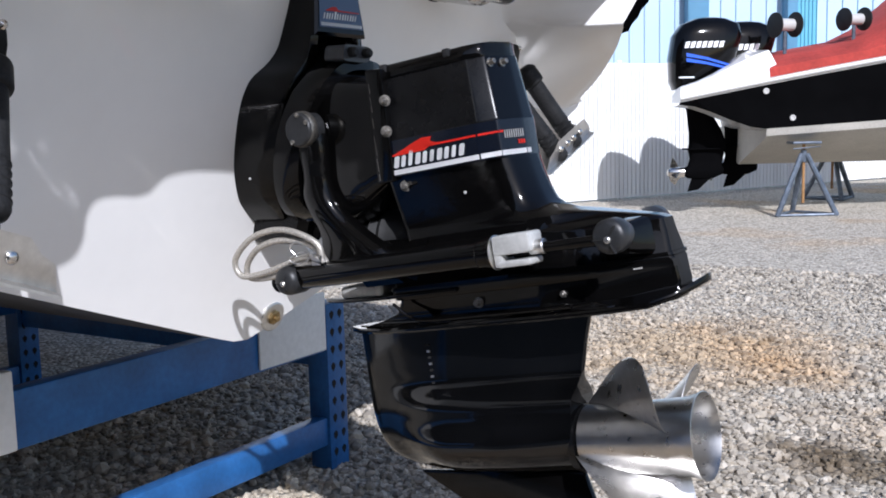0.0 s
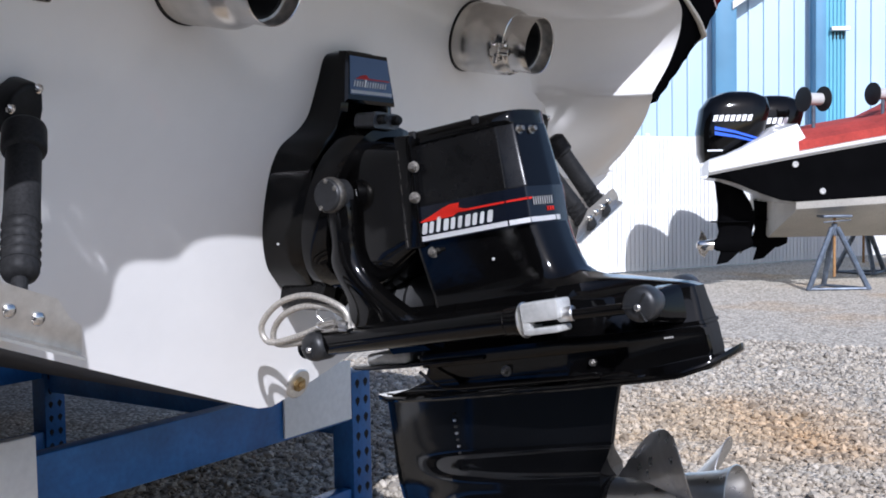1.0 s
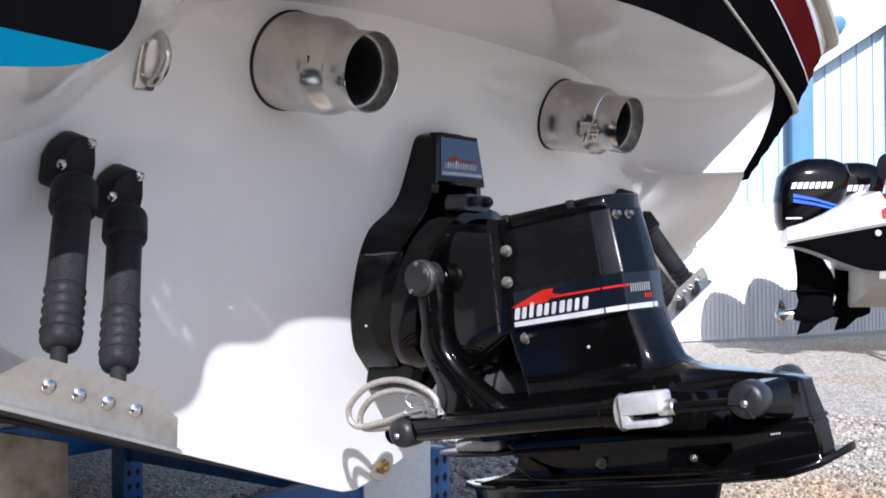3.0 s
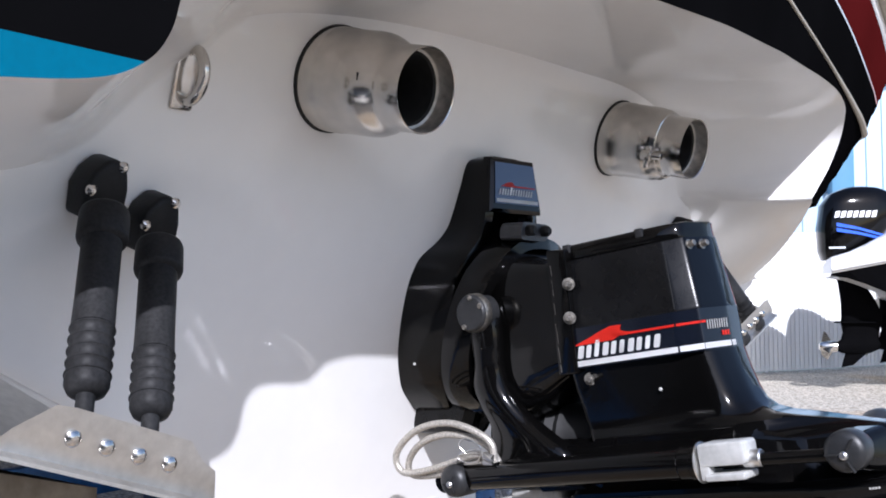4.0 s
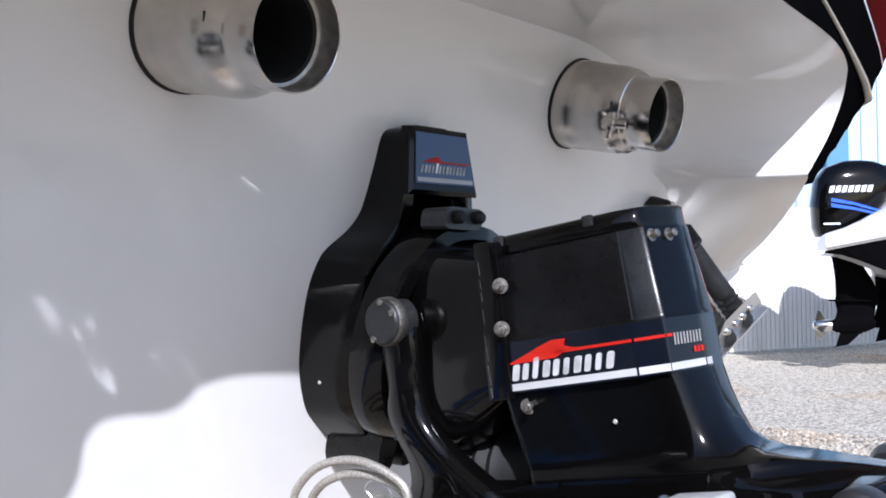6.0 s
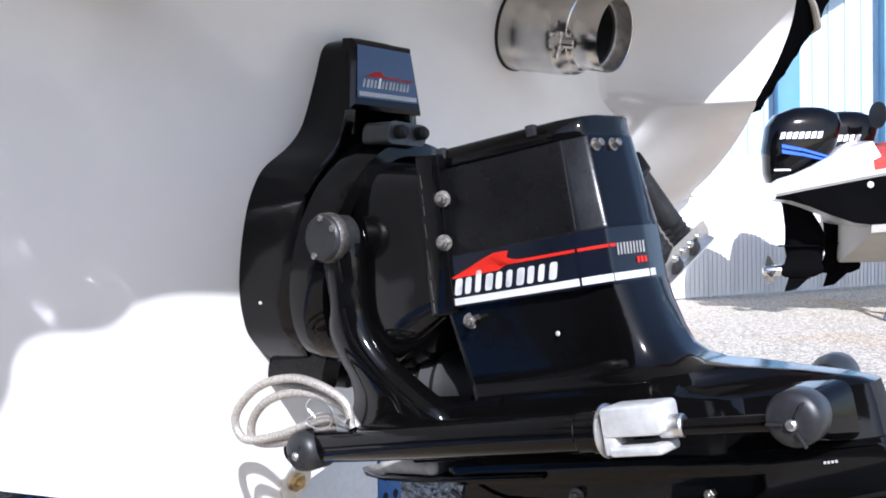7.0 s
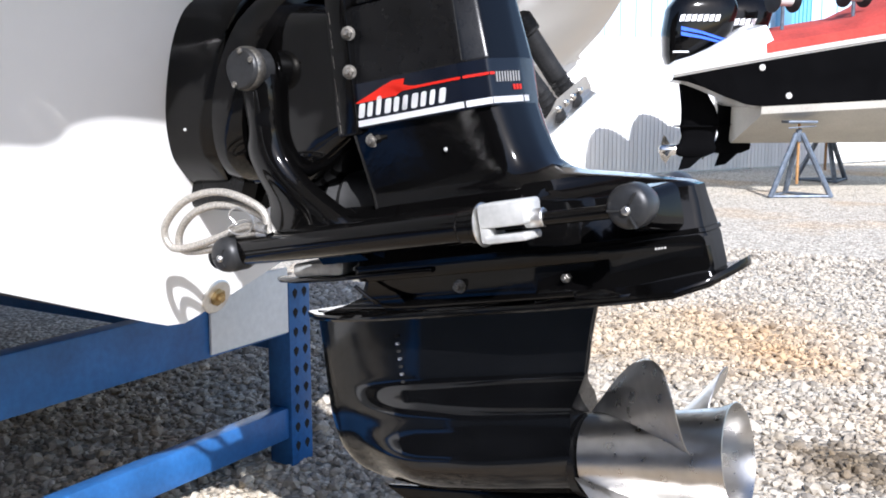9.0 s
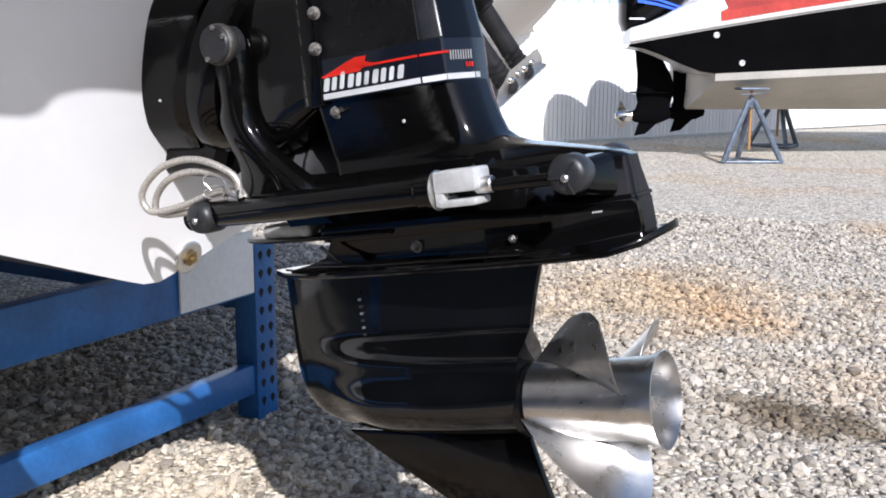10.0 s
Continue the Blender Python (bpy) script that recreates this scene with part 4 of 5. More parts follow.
    # gear case
    # v, leading edge, trailing edge, half width
    strut = [(-0.175, 0.019, 0.492, 0.034), (-0.20, 0.018, 0.484, 0.0335), (-0.24, 0.018, 0.47, 0.0335), (-0.27, 0.017, 0.462, 0.034), (-0.286, 0.0165, 0.457, 0.035), (-0.294, 0.016, 0.454, 0.0385), (-0.302, 0.016, 0.452, 0.0448), (-0.311, 0.016, 0.45, 0.0525), (-0.319, 0.016, 0.448, 0.0575), (-0.328, 0.016, 0.446, 0.0598), (-0.34, 0.0165, 0.445, 0.0608),
             (-0.35, 0.018, 0.444, 0.062), (-0.36, 0.0195, 0.443, 0.0642), (-0.37, 0.022, 0.442, 0.0678), (-0.38, 0.025, 0.441, 0.0712), (-0.39, 0.029, 0.441, 0.073), (-0.402, 0.038, 0.441, 0.073), (-0.414, 0.05, 0.44, 0.0695), (-0.424, 0.068, 0.44, 0.064), (-0.432, 0.092, 0.44, 0.057), (-0.442, 0.14, 0.44, 0.038), (-0.449, 0.2, 0.44, 0.02), (-0.453, 0.26, 0.44, 0.01)]
    mids = smooth_path([(v, u0, u1) for v, u0, u1, w in strut], 3)
    rings = []
    for p, q in zip(mids, smooth_path([(v, w, 0) for v, u0, u1, w in strut], 3)):
        v, u0, u1, w = p.x, p.y, p.z, q.y
        slim = smoothstep(-0.335, -0.285, v)
        r = []
        for k in range(64):
            a = 2 * math.pi * k / 64
            f = (1 - math.cos(a)) / 2
            tail = slim * (0.16 + 0.84 * (1 - smoothstep(0.35, 1.0, f))) + (1 - slim) * (1.0 - 0.26 * smoothstep(0.55, 1.0, f))
            body = 0.034 + (w - 0.034) * smoothstep(0.1, 0.42, f) if w > 0.034 else w
            nose = math.sqrt(1 - (1 - min(f, 0.34) / 0.34) ** 2)
            r.append((u0 + (u1 - u0) * f, math.copysign(max(body * nose * tail, 0.001), math.sin(a)) if abs(math.sin(a)) > 1e-6 else 0.0, v))
        rings.append(r)
    part("gear_case", loft(rings), GEAR, d, smooth=80)
    part("prop_collar", lathe([(-0.01, 0.054), (0.004, 0.056), (0.006, 0.05)], (0.44, 0, -0.40), (1, 0, 0), 40), SATIN, d)
    skeg = [(0.10, -0.45), (0.43, -0.455), (0.445, -0.52), (0.475, -0.63), (0.45, -0.65), (0.37, -0.635), (0.27, -0.56)]
    part("skeg", slab(skeg, -0.008, 0.008, "y", 0.005), BLACK, d)
    for k in range(8):
        v = -0.216 - 0.0112 * k
        part("water_inlet", slab(rounded([(0.179, v), (0.1845, v), (0.1845, v - 0.004), (0.179, v - 0.004)], 0.0015), -0.0362, -0.030, "y"), BRUSHED if k % 2 else DARK, d, smooth=0)
    # propeller
    prop = part("propeller", lathe([(0, 0.045), (0.004, 0.0555), (0.06, 0.0575), (0.15, 0.0605), (0.18, 0.063), (0.196, 0.0685), (0.199, 0.0695), (0.1995, 0.068), (0.18, 0.061), (0.12, 0.055), (0.118, 0.02)], (0.446, 0, -0.40), (1, 0, 0), 56), PROP, d, "polished stainless three-blade propeller", 45)
    for turn in (0, 123, 262):
        phi0 = 0.4354 + radians(turn)
        top, bot = [], []
        for i in range(21):
            f = 1 - (1 - i / 20) ** 2
            r = 0.0575 + f * 0.0987
            lead, trail = phi0 - 0.7858 + 0.574 * f, phi0 + 0.7858 - 0.284 * f
            half = (trail - lead) * max(0.0, 1 - (f * 0.999) ** 3.71) ** 0.48 + 0.01
            ra, rb = [], []
            for j in range(17):
                g = j / 16 - 0.5
                phi = (lead + trail) / 2 + g * half
                u = 0.5243 + 0.0999 * (phi - phi0) + 0.0366 * f + 0.0177 * f * f
                th = 0.0045 * (1 - f * 0.75) * (1 - (2 * g) ** 2) + 0.0006
                p = Vector((u, -r * math.sin(phi), -0.40 + r * math.cos(phi)))
                nrm = Vector((0.8, 0.6 * math.cos(phi), 0.6 * math.sin(phi)))
                ra.append(p + nrm * th)
                rb.append(p - nrm * th)
            top.append(ra)
            bot.append(rb)
        part("blade", loft([a + b[::-1] for a, b in zip(top, bot)]), PROP, prop, smooth=60)
    # trim cylinders
    for side in (-1, 1):
        y, du = 0.155 * side, 0.0 if side < 0 else -0.055
        cyl = part("trim_cylinder", lathe([(0, 0.018), (0.01, 0.0215), (0.375, 0.0215), (0.378, 0.0235), (0.394, 0.0235), (0.396, 0.0255), (0.402, 0.0255), (0.404, 0.012)], (0.016 + du, y, -0.063), (1, 0, -0.012), 32), BLACK, d, "black hydraulic trim cylinder", 30)
        part("rod", rod((0.41 + du, y, -0.068), (0.6 + du, y, -0.070), 0.0085, 16), BLACK, cyl)
        part("rod_gland", rod((0.478 + du, y, -0.0665), (0.503 + du, y, -0.067), 0.0115, 18), BRUSHED, cyl)
        part("clamp_ring", lathe([(0, 0.0262), (0.0006, 0.0272), (0.0022, 0.0272), (0.0028, 0.0262)], (0.4185 + du, y, -0.0675), (1, 0, -0.012), 32), BRUSHED, cyl, "thin bright clamp ring")
        up = slab(rounded([(0.425 + du, -0.072), (0.489 + du, -0.072), (0.489 + du, -0.042), (0.425 + du, -0.042)], 0.006), y - 0.022, y + 0.022, "y", 0.003)
        dn = slab(rounded([(0.43 + du, -0.091), (0.486 + du, -0.091), (0.486 + du, -0.081), (0.43 + du, -0.081)], 0.004), y - 0.022, y + 0.022, "y", 0.003)
        web = block(0.424 + du, 0.438 + du, y - 0.02, y + 0.02, -0.09, -0.05, 0.003)
        part("anode", join(up, dn, web), ZINC, cyl, "pale grey zinc anode block")
        for u, r, h in ((0.013 + du, 0.0255, 1.0), (0.611 + du, 0.0255, 0.5)):
            cap = part("end_cap", lathe([(-0.045, r * 0.7), (-0.02, r), (0.012 * h, r), (0.02 * h, r * 0.92), (0.026 * h, r * 0.66), (0.028 * h, r * 0.3)], (u, y + 0.005 * side, -0.066), (0, side, 0), 28), PLASTIC, cyl, "dark grey rubber end cap", 50)
            part("cap_bolt", lathe([(0, 0.0055), (0.004, 0.005), (0.006, 0.003)], (u, y + (0.005 + 0.026 * h) * side, -0.07), (0, side, 0), 14), BRUSHED, cap)
            for k in range(3):
                rib = block(-0.0012, 0.0012, -0.004, 0.001, r * 0.3, r * (0.9 if h < 1 else 0.58), 0.0005)
                bmesh.ops.transform(rib, matrix=Matrix.Translation((u, y + (0.006 + 0.0235 * h) * side, -0.07)) @ Matrix.Rotation(0.6 + 2.1 * k, 4, "Y"), verts=rib.verts)
                part("cap_slot", rib, RUBBER, cap, smooth=0)
    # bell housing, bellows and front of the leg
    def oval2(u, hw, v0, v1, p=2.4, n=32):
        out = []
        for k in range(n):
            a = 2 * math.pi * k / n
            c, s = math.cos(a), math.sin(a)
            out.append((u, hw * math.copysign(abs(c) ** (2 / p), c), (v0 + v1) / 2 + (v1 - v0) / 2 * math.copysign(abs(s) ** (2 / p), s)))
        return out
    part("bell_housing", loft([oval2(0.04, 0.088, 0.0, 0.275), oval2(0.075, 0.100, 0.0, 0.284, 3), oval2(0.11, 0.107, 0.01, 0.278, 4), oval2(0.155, 0.108, 0.03, 0.262, 5), oval2(0.2, 0.110, 0.06, 0.245, 7)]), BLACK, d, smooth=45)
    bel = [(0.0, 0.05)]
    for k in range(6):
        bel += [(0.012 + 0.024 * k, 0.058), (0.024 + 0.024 * k, 0.05)]
    part("bellows", lathe(bel + [(0.19, 0.05)], (0.0, 0, -0.01), (1, 0, -0.12), 28), RUBBER, d, "ribbed black rubber bellows", 50)
    for s in (-1, 1):
        part("front_web", loft([[(0.075, s * 0.095, -0.02), (0.10, s * 0.095, -0.04), (0.10, s * 0.085, -0.04), (0.075, s * 0.085, -0.02)], [(0.225, s * 0.097, -0.10), (0.26, s * 0.097, -0.03), (0.26, s * 0.08, -0.03), (0.225, s * 0.08, -0.10)]]), BLACK, d)
        part("front_rib", loft([[(0.04, s * 0.105, 0.10), (0.075, s * 0.105, 0.10), (0.075, s * 0.09, 0.10), (0.04, s * 0.09, 0.10)], [(0.07, s * 0.1, -0.03), (0.12, s * 0.1, -0.045), (0.12, s * 0.085, -0.045), (0.07, s * 0.085, -0.03)], [(0.12, s * 0.098, -0.10), (0.2, s * 0.098, -0.10), (0.2, s * 0.08, -0.10), (0.12, s * 0.08, -0.10)]]), BLACK, d)
    for k in range(4):
        part("part_number_bar", block(0.596 + 0.0032 * k, 0.598 + 0.0032 * k, -0.0625 + 0.0016 * k, -0.0605 + 0.0016 * k, -0.1265, -0.124, 0.0), GEL_GREY, d, smooth=0)
    rng = random.Random(8)
    v = 0.075
    while v < 0.225:
        l, w = rng.uniform(0.006, 0.03), rng.uniform(0.0003, 0.0007) * (2.2 if v < 0.1 else 1.0)
        part("chipped_edge", block(0.1985 + 0.06 * (v - 0.075), 0.1985 + w + 0.06 * (v - 0.075), -0.1163, -0.1155, v, v + l, 0.0), NUT, d, smooth=0)
        v += l + rng.uniform(0.001, 0.02)
    part("paint_chip", lathe([(0, 0.003), (0.001, 0.002)], (0.345, -0.0945, 0.032), (0, -1, 0), 8), ZINC, d)
    return d


# ---- cradle ----
def rack_post(x, y, top, group):
    p = thing("rack_upright", "blue slotted steel rack upright with teardrop holes, standing on the gravel", "rack upright", pose(x, y, 0), group)
    part("channel", block(-0.045, 0.03, 0.0, 0.085, 0.0, top, 0.004), BLUE, p)
    z = 0.05
    while z < top - 0.03:
        for dy in (0.024, 0.061):
            hole = slab([(dy - 0.008, z - 0.003), (dy, z - 0.014), (dy + 0.008, z - 0.003), (dy + 0.0095, z + 0.006), (dy, z + 0.014), (dy - 0.0095, z + 0.006)], 0.029, 0.0308, "x")
            part("hole", hole, DARK, p, smooth=0)
        z += 0.0508
    return p


def build_cradle():
    for n, (x, grp) in enumerate(((-0.58, "cradle"), (-2.0, "cradle"))):
        rack_post(x, 0.76, 0.49, "cradle uprights")
        rack_post(x, -1.95, 0.49, "cradle uprights")
        for z0, z1, lab in ((0.075, 0.158, "lower"), (0.352, 0.478, "upper")):
            b = thing("rack_beam", "blue painted steel rack beam across the cradle", "rack beam", None, "cradle beams")
            part("beam", block(x - 0.022, x + 0.022, -1.95, 0.76, z0, z1, 0.005), BLUE, b)
            if z0 > 0.3 and n == 0:
                part("painted_end", block(x + 0.0225, x + 0.03, 0.48, 0.757, z0 + 0.008, z1 + 0.05, 0.002), WHITEPAINT, b, "white painted end panel")
                part("painted_end", block(x + 0.0225, x + 0.05, -0.75, -0.265, z0 + 0.008, z1 + 0.05, 0.006), WHITEPAINT, b, "white painted end panel")
    bunk = thing("bunk_block", "weathered grey timber bunk block under the hull bottom", "timber block")
    part("block", loft([[(-0.5, -0.64, 0.532), (-0.5, -0.40, 0.532), (-0.5, -0.40, 0.69), (-0.5, -0.64, 0.76)], [(-0.72, -0.64, 0.532), (-0.72, -0.40, 0.532), (-0.72, -0.40, 0.69), (-0.72, -0.64, 0.76)]]), TIMBER, bunk, smooth=0)
    for y in (0.80, -1.92):
        b = thing("rack_beam", "blue painted steel rack beam along the cradle", "rack beam", None, "cradle beams")
        part("beam", block(-2.0, -0.61, y - 0.02, y + 0.02, 0.30, 0.42, 0.005), BLUE, b)


# ---- the yard behind ----
E2 = Vector((0.84, 0.54, 0)).normalized()
YAW2 = math.degrees(math.atan2(E2.y, E2.x))
BOAT2 = pose(-2.09, 8.153, 0.03, 0, 0, YAW2)


def build_boat2():
    b = thing("motor_boat", "white motor boat, black band, red canvas cover, on jack stands", "boat", BOAT2)
    # sections from stern to bow: s, sheer, band top, band bottom, chine, keel, half beam
    beam = 1.9
    def side(s):
        sheer = 1.16 + 0.185 * s - 0.008 * s * s
        low = 1.07 - 0.25 * smoothstep(0.0, 0.85, s) + 0.05 * max(0, s - 0.85)
        return sheer, low
    S = [0, 0.15, 0.3, 0.5, 0.7, 0.85, 0.95, 1.2, 1.8, 2.6, 3.6, 4.8, 6.0, 7.0]
    def width(s):
        return 0.95 * (1 - smoothstep(3.5, 7.4, s) * 0.97)
    rings_white, rings_black = [], []
    for s in S:
        sh, lo = side(s)
        w = width(s)
        c = beam / 2
        fy = c - w + 0.3 + (2 * w - 0.3) * smoothstep(0.5, 1.0, s)
        up = smoothstep(0, 0.9, s) if s < 0.9 else 0.0
        rings_white.append([(s, c - w, sh - 0.07), (s, c - w - 0.02, sh), (s + 0.02, c - w + 0.06, sh + 0.06 + 0.2 * up), (s + 0.05, (c - w + fy) / 2, sh + 0.09 + 0.22 * up), (s + 0.02, fy - 0.06, sh + 0.06 + 0.2 * up), (s, fy, sh), (s, fy, sh - 0.07)])
        rings_black.append([(s, c - w, sh - 0.07), (s, c - w + 0.04, lo)])
    part("deck", loft(rings_white, caps=True), GEL, b)
    part("hull_band", loft(rings_black, caps=False, closed=False), GEL_BLACK, b, "gloss black hull band", 0)
    part("rub_rail", tube([(s, beam / 2 - width(s) - 0.015, side(s)[0] - 0.035) for s in S], 0.022, 8), GEL_GREY, b, "grey rub rail")
    low = []
    for s in S[5:]:
        sh, lo = side(s)
        w, c = width(s), beam / 2
        k = 0.44 + 0.5 * smoothstep(4.5, 7.5, s)
        low.append([(s, c - w + 0.035, lo), (s, c - w + 0.05, lo - 0.07), (s, c - w + 0.09, lo - 0.1), (s, c - w * 0.45, (lo - 0.1 + k) / 2), (s, c, k), (s, c + w - 0.09, lo - 0.1), (s, c + w - 0.035, lo)])
    part("bottom", loft(low), [BOTTOM], b, "grey-beige hull bottom", 20)
    under = loft([[(s, beam / 2 - width(s) + 0.04, side(s)[1]), (s, beam / 2 - width(s) + 0.2, side(s)[1] - 0.02), (s, beam / 2 - width(s) + 0.4 + 1.3 * smoothstep(0.5, 0.9, s), side(s)[1])] for s in S[:6]], caps=False, closed=False)
    bmesh.ops.solidify(under, geom=under.faces[:], thickness=0.03)
    part("stern_wing", under, GEL, b)
    cover = []
    for s in (0.86, 1.05, 1.4, 1.8, 2.3, 3.0, 4.0):
        sh, _ = side(s)
        w, c = width(s), beam / 2
        hh = 0.16 + 0.85 * smoothstep(1.8, 3.6, s)
        cover.append([(s, c - w - 0.025, sh - 0.005), (s, c - w - 0.005, sh + hh * 0.5), (s, c - w * 0.8, sh + hh), (s, c, sh + hh + 0.07), (s, c + w * 0.8, sh + hh), (s, c + w, sh)])
    part("canvas_cover", loft(cover), CANVAS, b, "faded red canvas cover")
    for s, z in ((0.83, 1.18), (1.1, 0.92)):
        sh, lo = side(s)
        lean = 0.04 * (sh - 0.07 - z) / (sh - 0.07 - lo)
        part("vent_ring", lathe([(-0.01, 0.03), (0.008, 0.03), (0.012, 0.027), (0.013, 0.017), (0.004, 0.014)], (s, beam / 2 - width(s) + lean, z), (0, -1, 0), 16), GEL_GREY, b, "pale through-hull ring")
    return b


def outboard(y, s=0.33):
    """A black outboard motor: cowl, leg, gear case and propeller."""
    m = BOAT2 @ pose(s, y, 0)
    o = thing("outboard_motor", "gloss black outboard motor with white and blue stripes on the transom", "outboard motor", m, "twin outboard motors")
    secs = [(1.22, -0.26, 0.02, 0.17), (1.3, -0.29, 0.10, 0.2), (1.5, -0.30, 0.30, 0.22), (1.7, -0.27, 0.36, 0.21), (1.80, -0.2, 0.33, 0.18), (1.85, -0.08, 0.22, 0.12), (1.865, 0.0, 0.12, 0.05)]
    part("cowl", loft([[(p[0], p[1], p[2]) for p in oval(u0, u1, w, w * 0.9, z, 28, 3.0)] for z, u0, u1, w in [(1.22 + (z - 1.22) * 1.1, u0 * 1.1, u1 * 1.1, w) for z, u0, u1, w in secs]]), BLACK, o, smooth=50)
    leg = [(1.22, -0.2, 0.02, 0.12), (1.0, -0.14, 0.1, 0.1), (0.8, -0.12, 0.22, 0.09), (0.68, -0.12, 0.26, 0.08), (0.62, -0.13, 0.25, 0.07), (0.53, -0.11, 0.23, 0.04), (0.46, -0.13, 0.22, 0.04), (0.42, -0.2, 0.24, 0.056), (0.37, -0.2, 0.23, 0.056), (0.33, -0.12, 0.14, 0.03)]
    part("leg", loft([oval(u0, u1, w, w * 0.6, z, 20, 2.4) for z, u0, u1, w in leg]), GEL_BLACK, o, smooth=50)
    part("cavitation_plate", slab([(-0.16, -0.1), (0.18, -0.1), (0.26, 0), (0.18, 0.1), (-0.16, 0.1), (-0.19, 0)], 0.622, 0.634, "z", 0.003), GEL_BLACK, o)
    part("skeg", slab([(-0.08, 0.36), (0.14, 0.36), (-0.02, 0.215), (-0.13, 0.195)], -0.008, 0.008, "y", 0.003), GEL_BLACK, o)
    prop = part("propeller", lathe([(0, 0.03), (0.03, 0.05), (0.16, 0.055)], (-0.33, 0, 0.395), (1, 0, 0), 16), STEEL, o, "steel propeller")
    for k in range(3):
        a = radians(20 + 120 * k)
        r1, r2 = 0.05, 0.15
        pts = [(-0.31, r1, a - 0.3), (-0.28, r2, a - 0.2), (-0.24, r2, a + 0.25), (-0.2, r1, a + 0.5)]
        bm = bmesh.new()
        face(bm, [bm.verts.new((u, r * math.sin(t), 0.395 + r * math.cos(t))) for u, r, t in pts])
        bmesh.ops.solidify(bm, geom=bm.faces[:], thickness=0.008)
        part("blade", bm, STEEL, prop)
    for k in range(7):
        a = -0.22 + 0.056 * k
        part("lettering_bar", slab([(a, 1.62), (a + 0.042, 1.625), (a + 0.058, 1.685), (a + 0.016, 1.68)], -0.226, -0.219, "y"), WHITE, o, smooth=0)
    for k in range(2):
        part("stripe", slab([(-0.2, 1.575 - 0.05 * k), (0.0, 1.53 - 0.045 * k), (0.28, 1.44 - 0.03 * k), (0.28, 1.42 - 0.03 * k), (0.0, 1.505 - 0.045 * k), (-0.2, 1.54 - 0.05 * k)], -0.226, -0.221, "y"), BLUEDECAL, o, "blue stripe")
    part("small_bar", block(-0.27, -0.12, -0.216, -0.21, 1.33, 1.345, 0.001), WHITE, o)
    return o


def cable_spool(s, y, z, r):
    t = thing("line_spool", "black-sided line spool with pale line on the covered boat", "spool", BOAT2 @ pose(s, y, z), "line spools")
    for d in (-0.1, 0.1):
        part("flange", lathe([(-0.008, r * 0.96), (-0.005, r), (0.005, r), (0.008, r * 0.96)], (d, 0, 0), (1, 0.35, 0), 24), RUBBER, t, "black disc flange")
    part("drum", lathe([(-0.1, r * 0.5), (0.1, r * 0.5)], (0, 0, 0), (1, 0.35, 0), 20), GEL_GREY, t, "pale wound line")
    part("stem", rod((0, 0, -0.32), (0, 0, 0), 0.018, 10), GALV, t)
    return t


def jack_stand(s, y, z, turn, label):
    m = BOAT2 @ pose(s, y, -0.03, 0, 0, turn)
    j = thing("jack_stand", label, "jack stand", m, "jack stands under the boat")
    feet = [(-0.29, -0.12), (0.29, -0.12), (0.0, 0.3)]
    for x, yy in feet:
        part("leg", rod((x, yy, 0.0), (x * 0.08, yy * 0.08, z - 0.12), 0.028, 8), GALV, j)
    for a, c in zip(feet, feet[1:] + feet[:1]):
        part("foot_rail", rod((*a, 0.015), (*c, 0.015), 0.014, 8), GALV, j)
    part("screw_rod", rod((0, 0, 0.12), (0, 0, z - 0.02), 0.014, 10), WOOD, j, "rusty screw rod")
    part("collar", rod((0, 0, z - 0.2), (0, 0, z - 0.08), 0.028, 10), GALV, j)
    part("pad", block(-0.14, 0.14, -0.1, 0.1, z - 0.025, z, 0.008), GALV, j)
    part("handle", tube([(-0.12, -0.05, z - 0.07), (0.0, -0.06, z - 0.06), (0.14, -0.05, z - 0.05)], 0.007, 6), GALV, j)
    return j


FENCE_O = Vector((-3.5, 10.35, 0))
FENCE_E = Vector((0.45, 0.89, 0)).normalized()


def build_fence():
    f = thing("fence", "white chain-link fence with vertical privacy slats", "fence", Matrix.Translation(FENCE_O) @ pose(0, 0, 0, 0, 0, math.degrees(math.atan2(FENCE_E.y, FENCE_E.x))), kind="structure")
    bm = slab([(-0.028, 0.02), (0.028, 0.02), (0.028, 1.62), (-0.028, 1.62)], 0.0, 0.006, "y")
    me = bpy.data.meshes.new("slat")
    bm.to_mesh(me)
    bm.free()
    me.materials.append(SLAT)
    for k in range(190):
        ob = new("slat", me)
        ob.parent = f
        ob.location = (-5.0 + 0.066 * k, 0, 0)
    for z in (0.04, 0.78, 1.62):
        part("rail", rod((-5.05, 0.02, z), (7.5, 0.02, z), 0.018, 8), SLAT, f)
    for k in range(6):
        part("post", rod((-5.0 + 2.45 * k, 0.05, 0), (-5.0 + 2.45 * k, 0.05, 1.67), 0.03, 10), SLAT, f)
    part("backing", block(-5.05, 7.5, 0.03, 0.035, 0.02, 1.62, 0.0), SLAT, f)


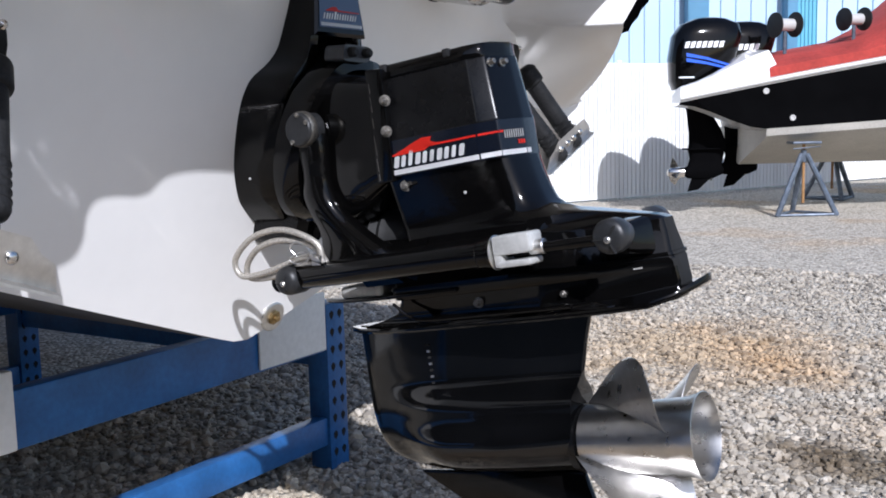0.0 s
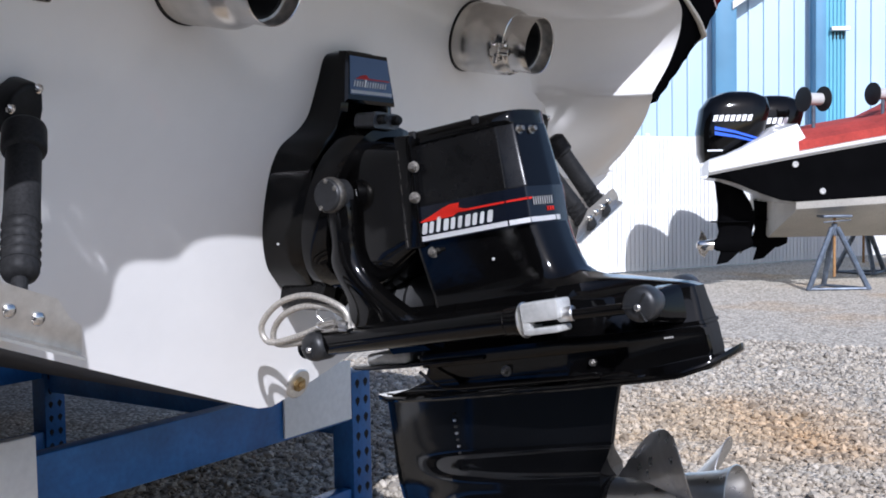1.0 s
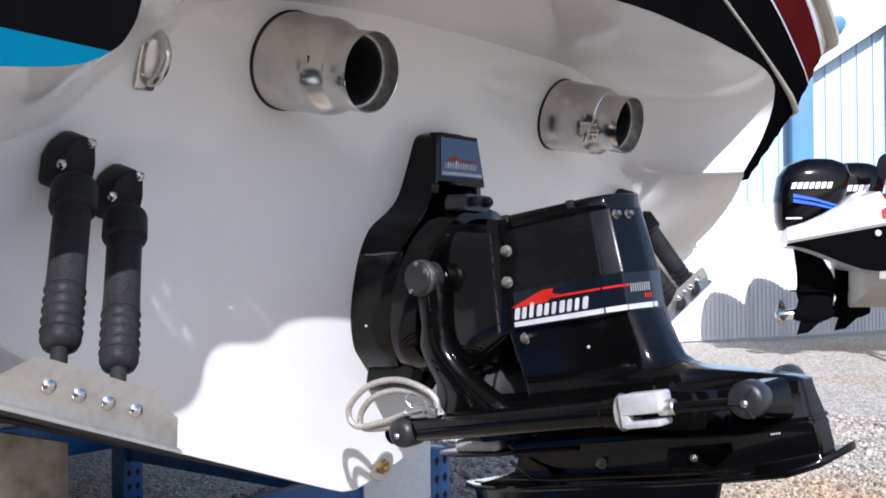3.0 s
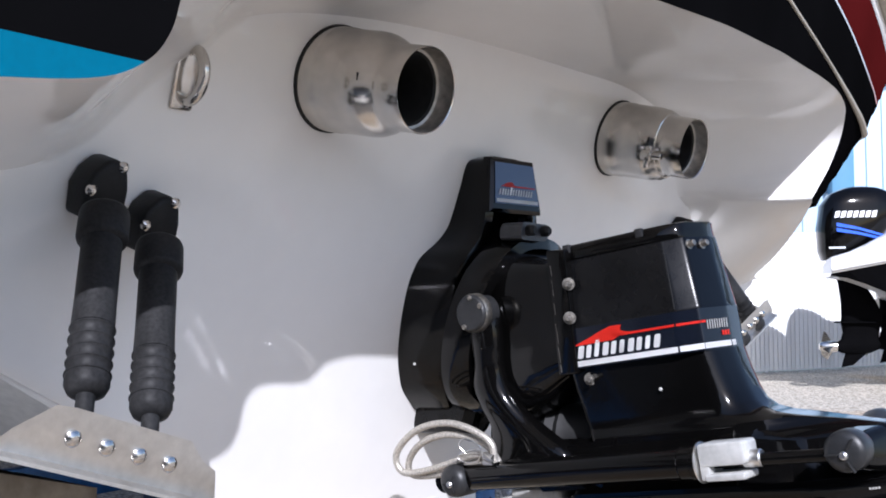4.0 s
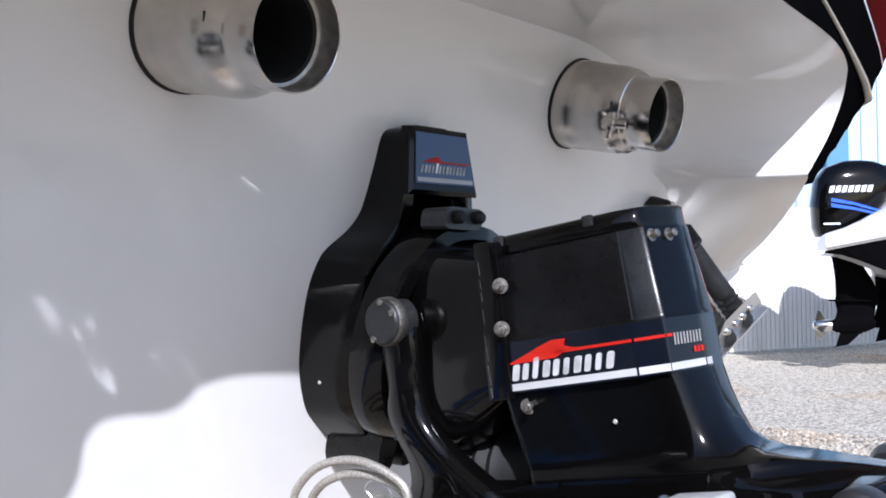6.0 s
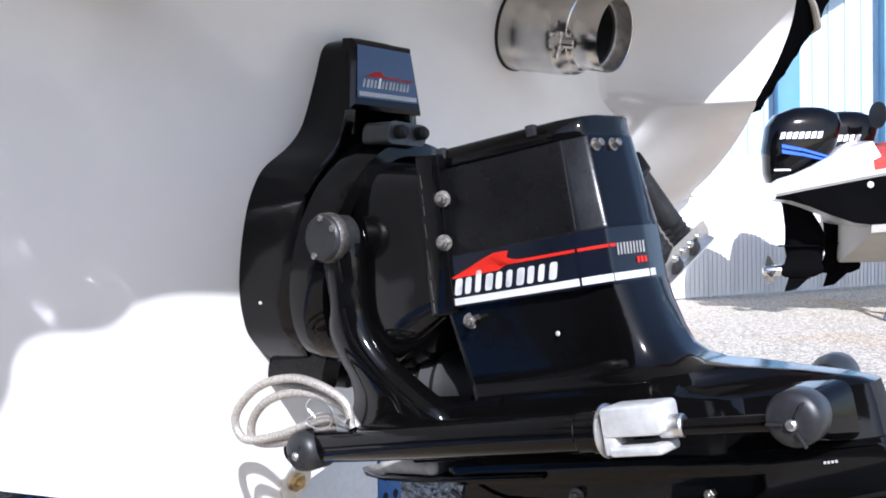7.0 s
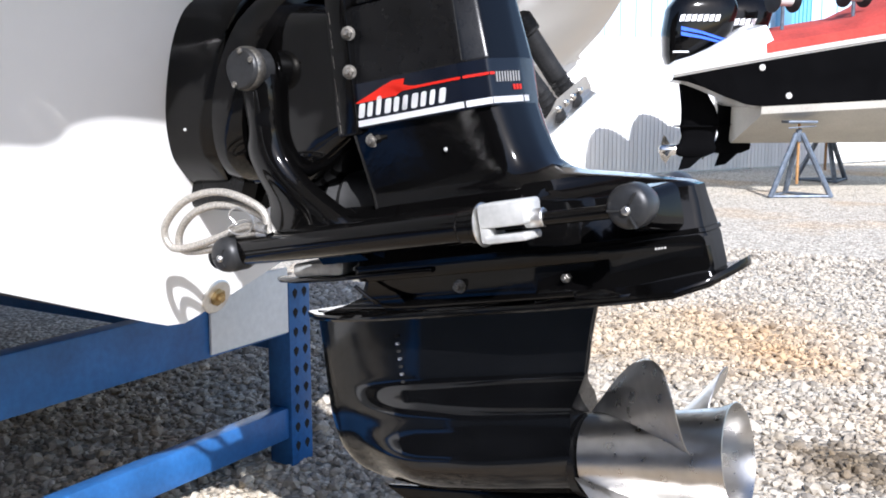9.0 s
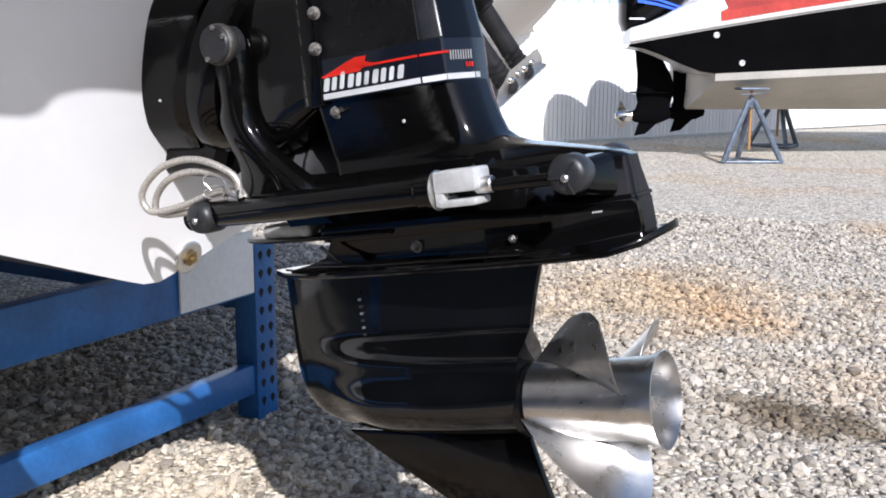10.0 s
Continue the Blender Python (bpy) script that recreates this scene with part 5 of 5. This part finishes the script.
def build_building():
    o = thing("warehouse", "pale blue ribbed metal warehouse with blue columns", "building", pose(-6, 13, 0, 0, 0, YAW2))
    prof = []
    x = -8.0
    while x < 22:
        prof += [(x, 0.0), (x + 0.19, 0.0), (x + 0.2, -0.03), (x + 0.225, -0.03), (x + 0.235, 0.0)]
        x += 0.235
    bm = loft([[(a, b, 0) for a, b in prof], [(a, b, 6.5) for a, b in prof]], caps=False, closed=False)
    part("siding", bm, SIDING, o, "ribbed pale blue siding", 20)
    for x in (-3.0, -0.3, 2.2, 6.5, 9.1, 11.7):
        part("column", block(x, x + 0.32, -0.3, -0.035, 0, 6.5, 0.01), COLUMN, o, "blue steel column")
    part("roof", block(-8, 22, -0.6, 8, 6.5, 6.7, 0.02), SIDING, o)
    part("column", block(3.71, 3.87, -0.3, -0.035, 0, 6.5, 0.01), COLUMN, o, "blue steel column")
    ribs = []
    for k in range(5):
        ribs += [(3.871 + 0.058 * k, -0.27), (3.905 + 0.058 * k, -0.27), (3.91 + 0.058 * k, -0.25), (3.925 + 0.058 * k, -0.25)]
    part("ribbed_panel", loft([[(a, b, z) for a, b in ribs + [(4.17, -0.27), (4.17, -0.035), (3.871, -0.035)]] for z in (0, 6.49)]), TEAL, o, "teal ribbed panel", 20)
    part("junction_box", block(3.93, 4.21, -0.36, -0.275, 3.34, 3.40, 0.01), WHITEPAINT, o, "white box")
    for k in range(4):
        part("slot", block(3.97 + 0.05 * k, 3.99 + 0.05 * k, -0.285, -0.272, 3.22, 3.33, 0.0), DARK, o)
    part("eave_board", slab([(2.45, 3.69), (3.7, 4.50), (3.7, 4.62), (2.45, 3.81)], -0.34, -0.04, "y", 0.005), WHITEPAINT, o, "sloped white eave board")
    part("eave_roof", slab([(2.45, 3.815), (3.7, 4.625), (3.7, 5.4), (2.45, 4.6)], -0.30, -0.05, "y", 0.005), SIDING, o)
    part("wall_lamp", lathe([(0, 0.05), (0.05, 0.11), (0.1, 0.12), (0.11, 0.1)], (2.86, -0.30, 4.45), (0, -1, -0.2), 20), COLUMN, o, "round blue-grey lamp")
    return o



def unseen_walls():
    """Unseen walls behind the camera and beyond the bow, added to dim sky light."""
    # They darken the black paint's reflections and the ground under the boat.
    tagged(part("wall_south", block(-1.4, 9.0, -4.4, -4.2, 0, 2.3, 0.01), UNSEEN_WALL), "plain dark grey wall, added unseen to cut sky light and reflections", "wall", kind="structure")
    tagged(part("wall_southwest", block(-9.6, -1.41, -4.4, -4.2, 0, 3.4, 0.01), UNSEEN_WALL), "plain dark grey wall, added unseen to cut sky light and reflections", "wall", kind="structure")
    tagged(part("wall_west", block(-9.6, -9.4, -4.19, 3.0, 0, 5.0, 0.01), UNSEEN_WALL), "plain dark grey wall, added unseen to cut sky light and reflections", "wall", kind="structure")
    tagged(part("wall_northwest", block(-9.39, -2.9, 2.8, 3.0, 0, 5.0, 0.01), UNSEEN_WALL), "plain dark wall, added unseen to block sky light under the boat", "wall", kind="structure")


build_ground()
unseen_walls()
build_hull()
exhaust_tip(-0.40)
exhaust_tip(0.39)
trim_tab(-0.766, -1, -0.008)
trim_tab(0.725, 1, 0.06)
transom_fittings()
build_gimbal()
build_drive()
build_hoses()
build_cradle()
build_boat2()
outboard(0.5)
outboard(1.05, 0.85)
cable_spool(1.17, 0.5, 1.84, 0.125)
cable_spool(1.86, 0.5, 1.88, 0.115)
jack_stand(1.22, 0.05, 0.72, 0, "dark steel tripod jack stand under the boat's bilge")
jack_stand(2.2, 1.85, 0.72, 180, "dark steel tripod jack stand under the boat's bilge")
build_fence()
build_building()
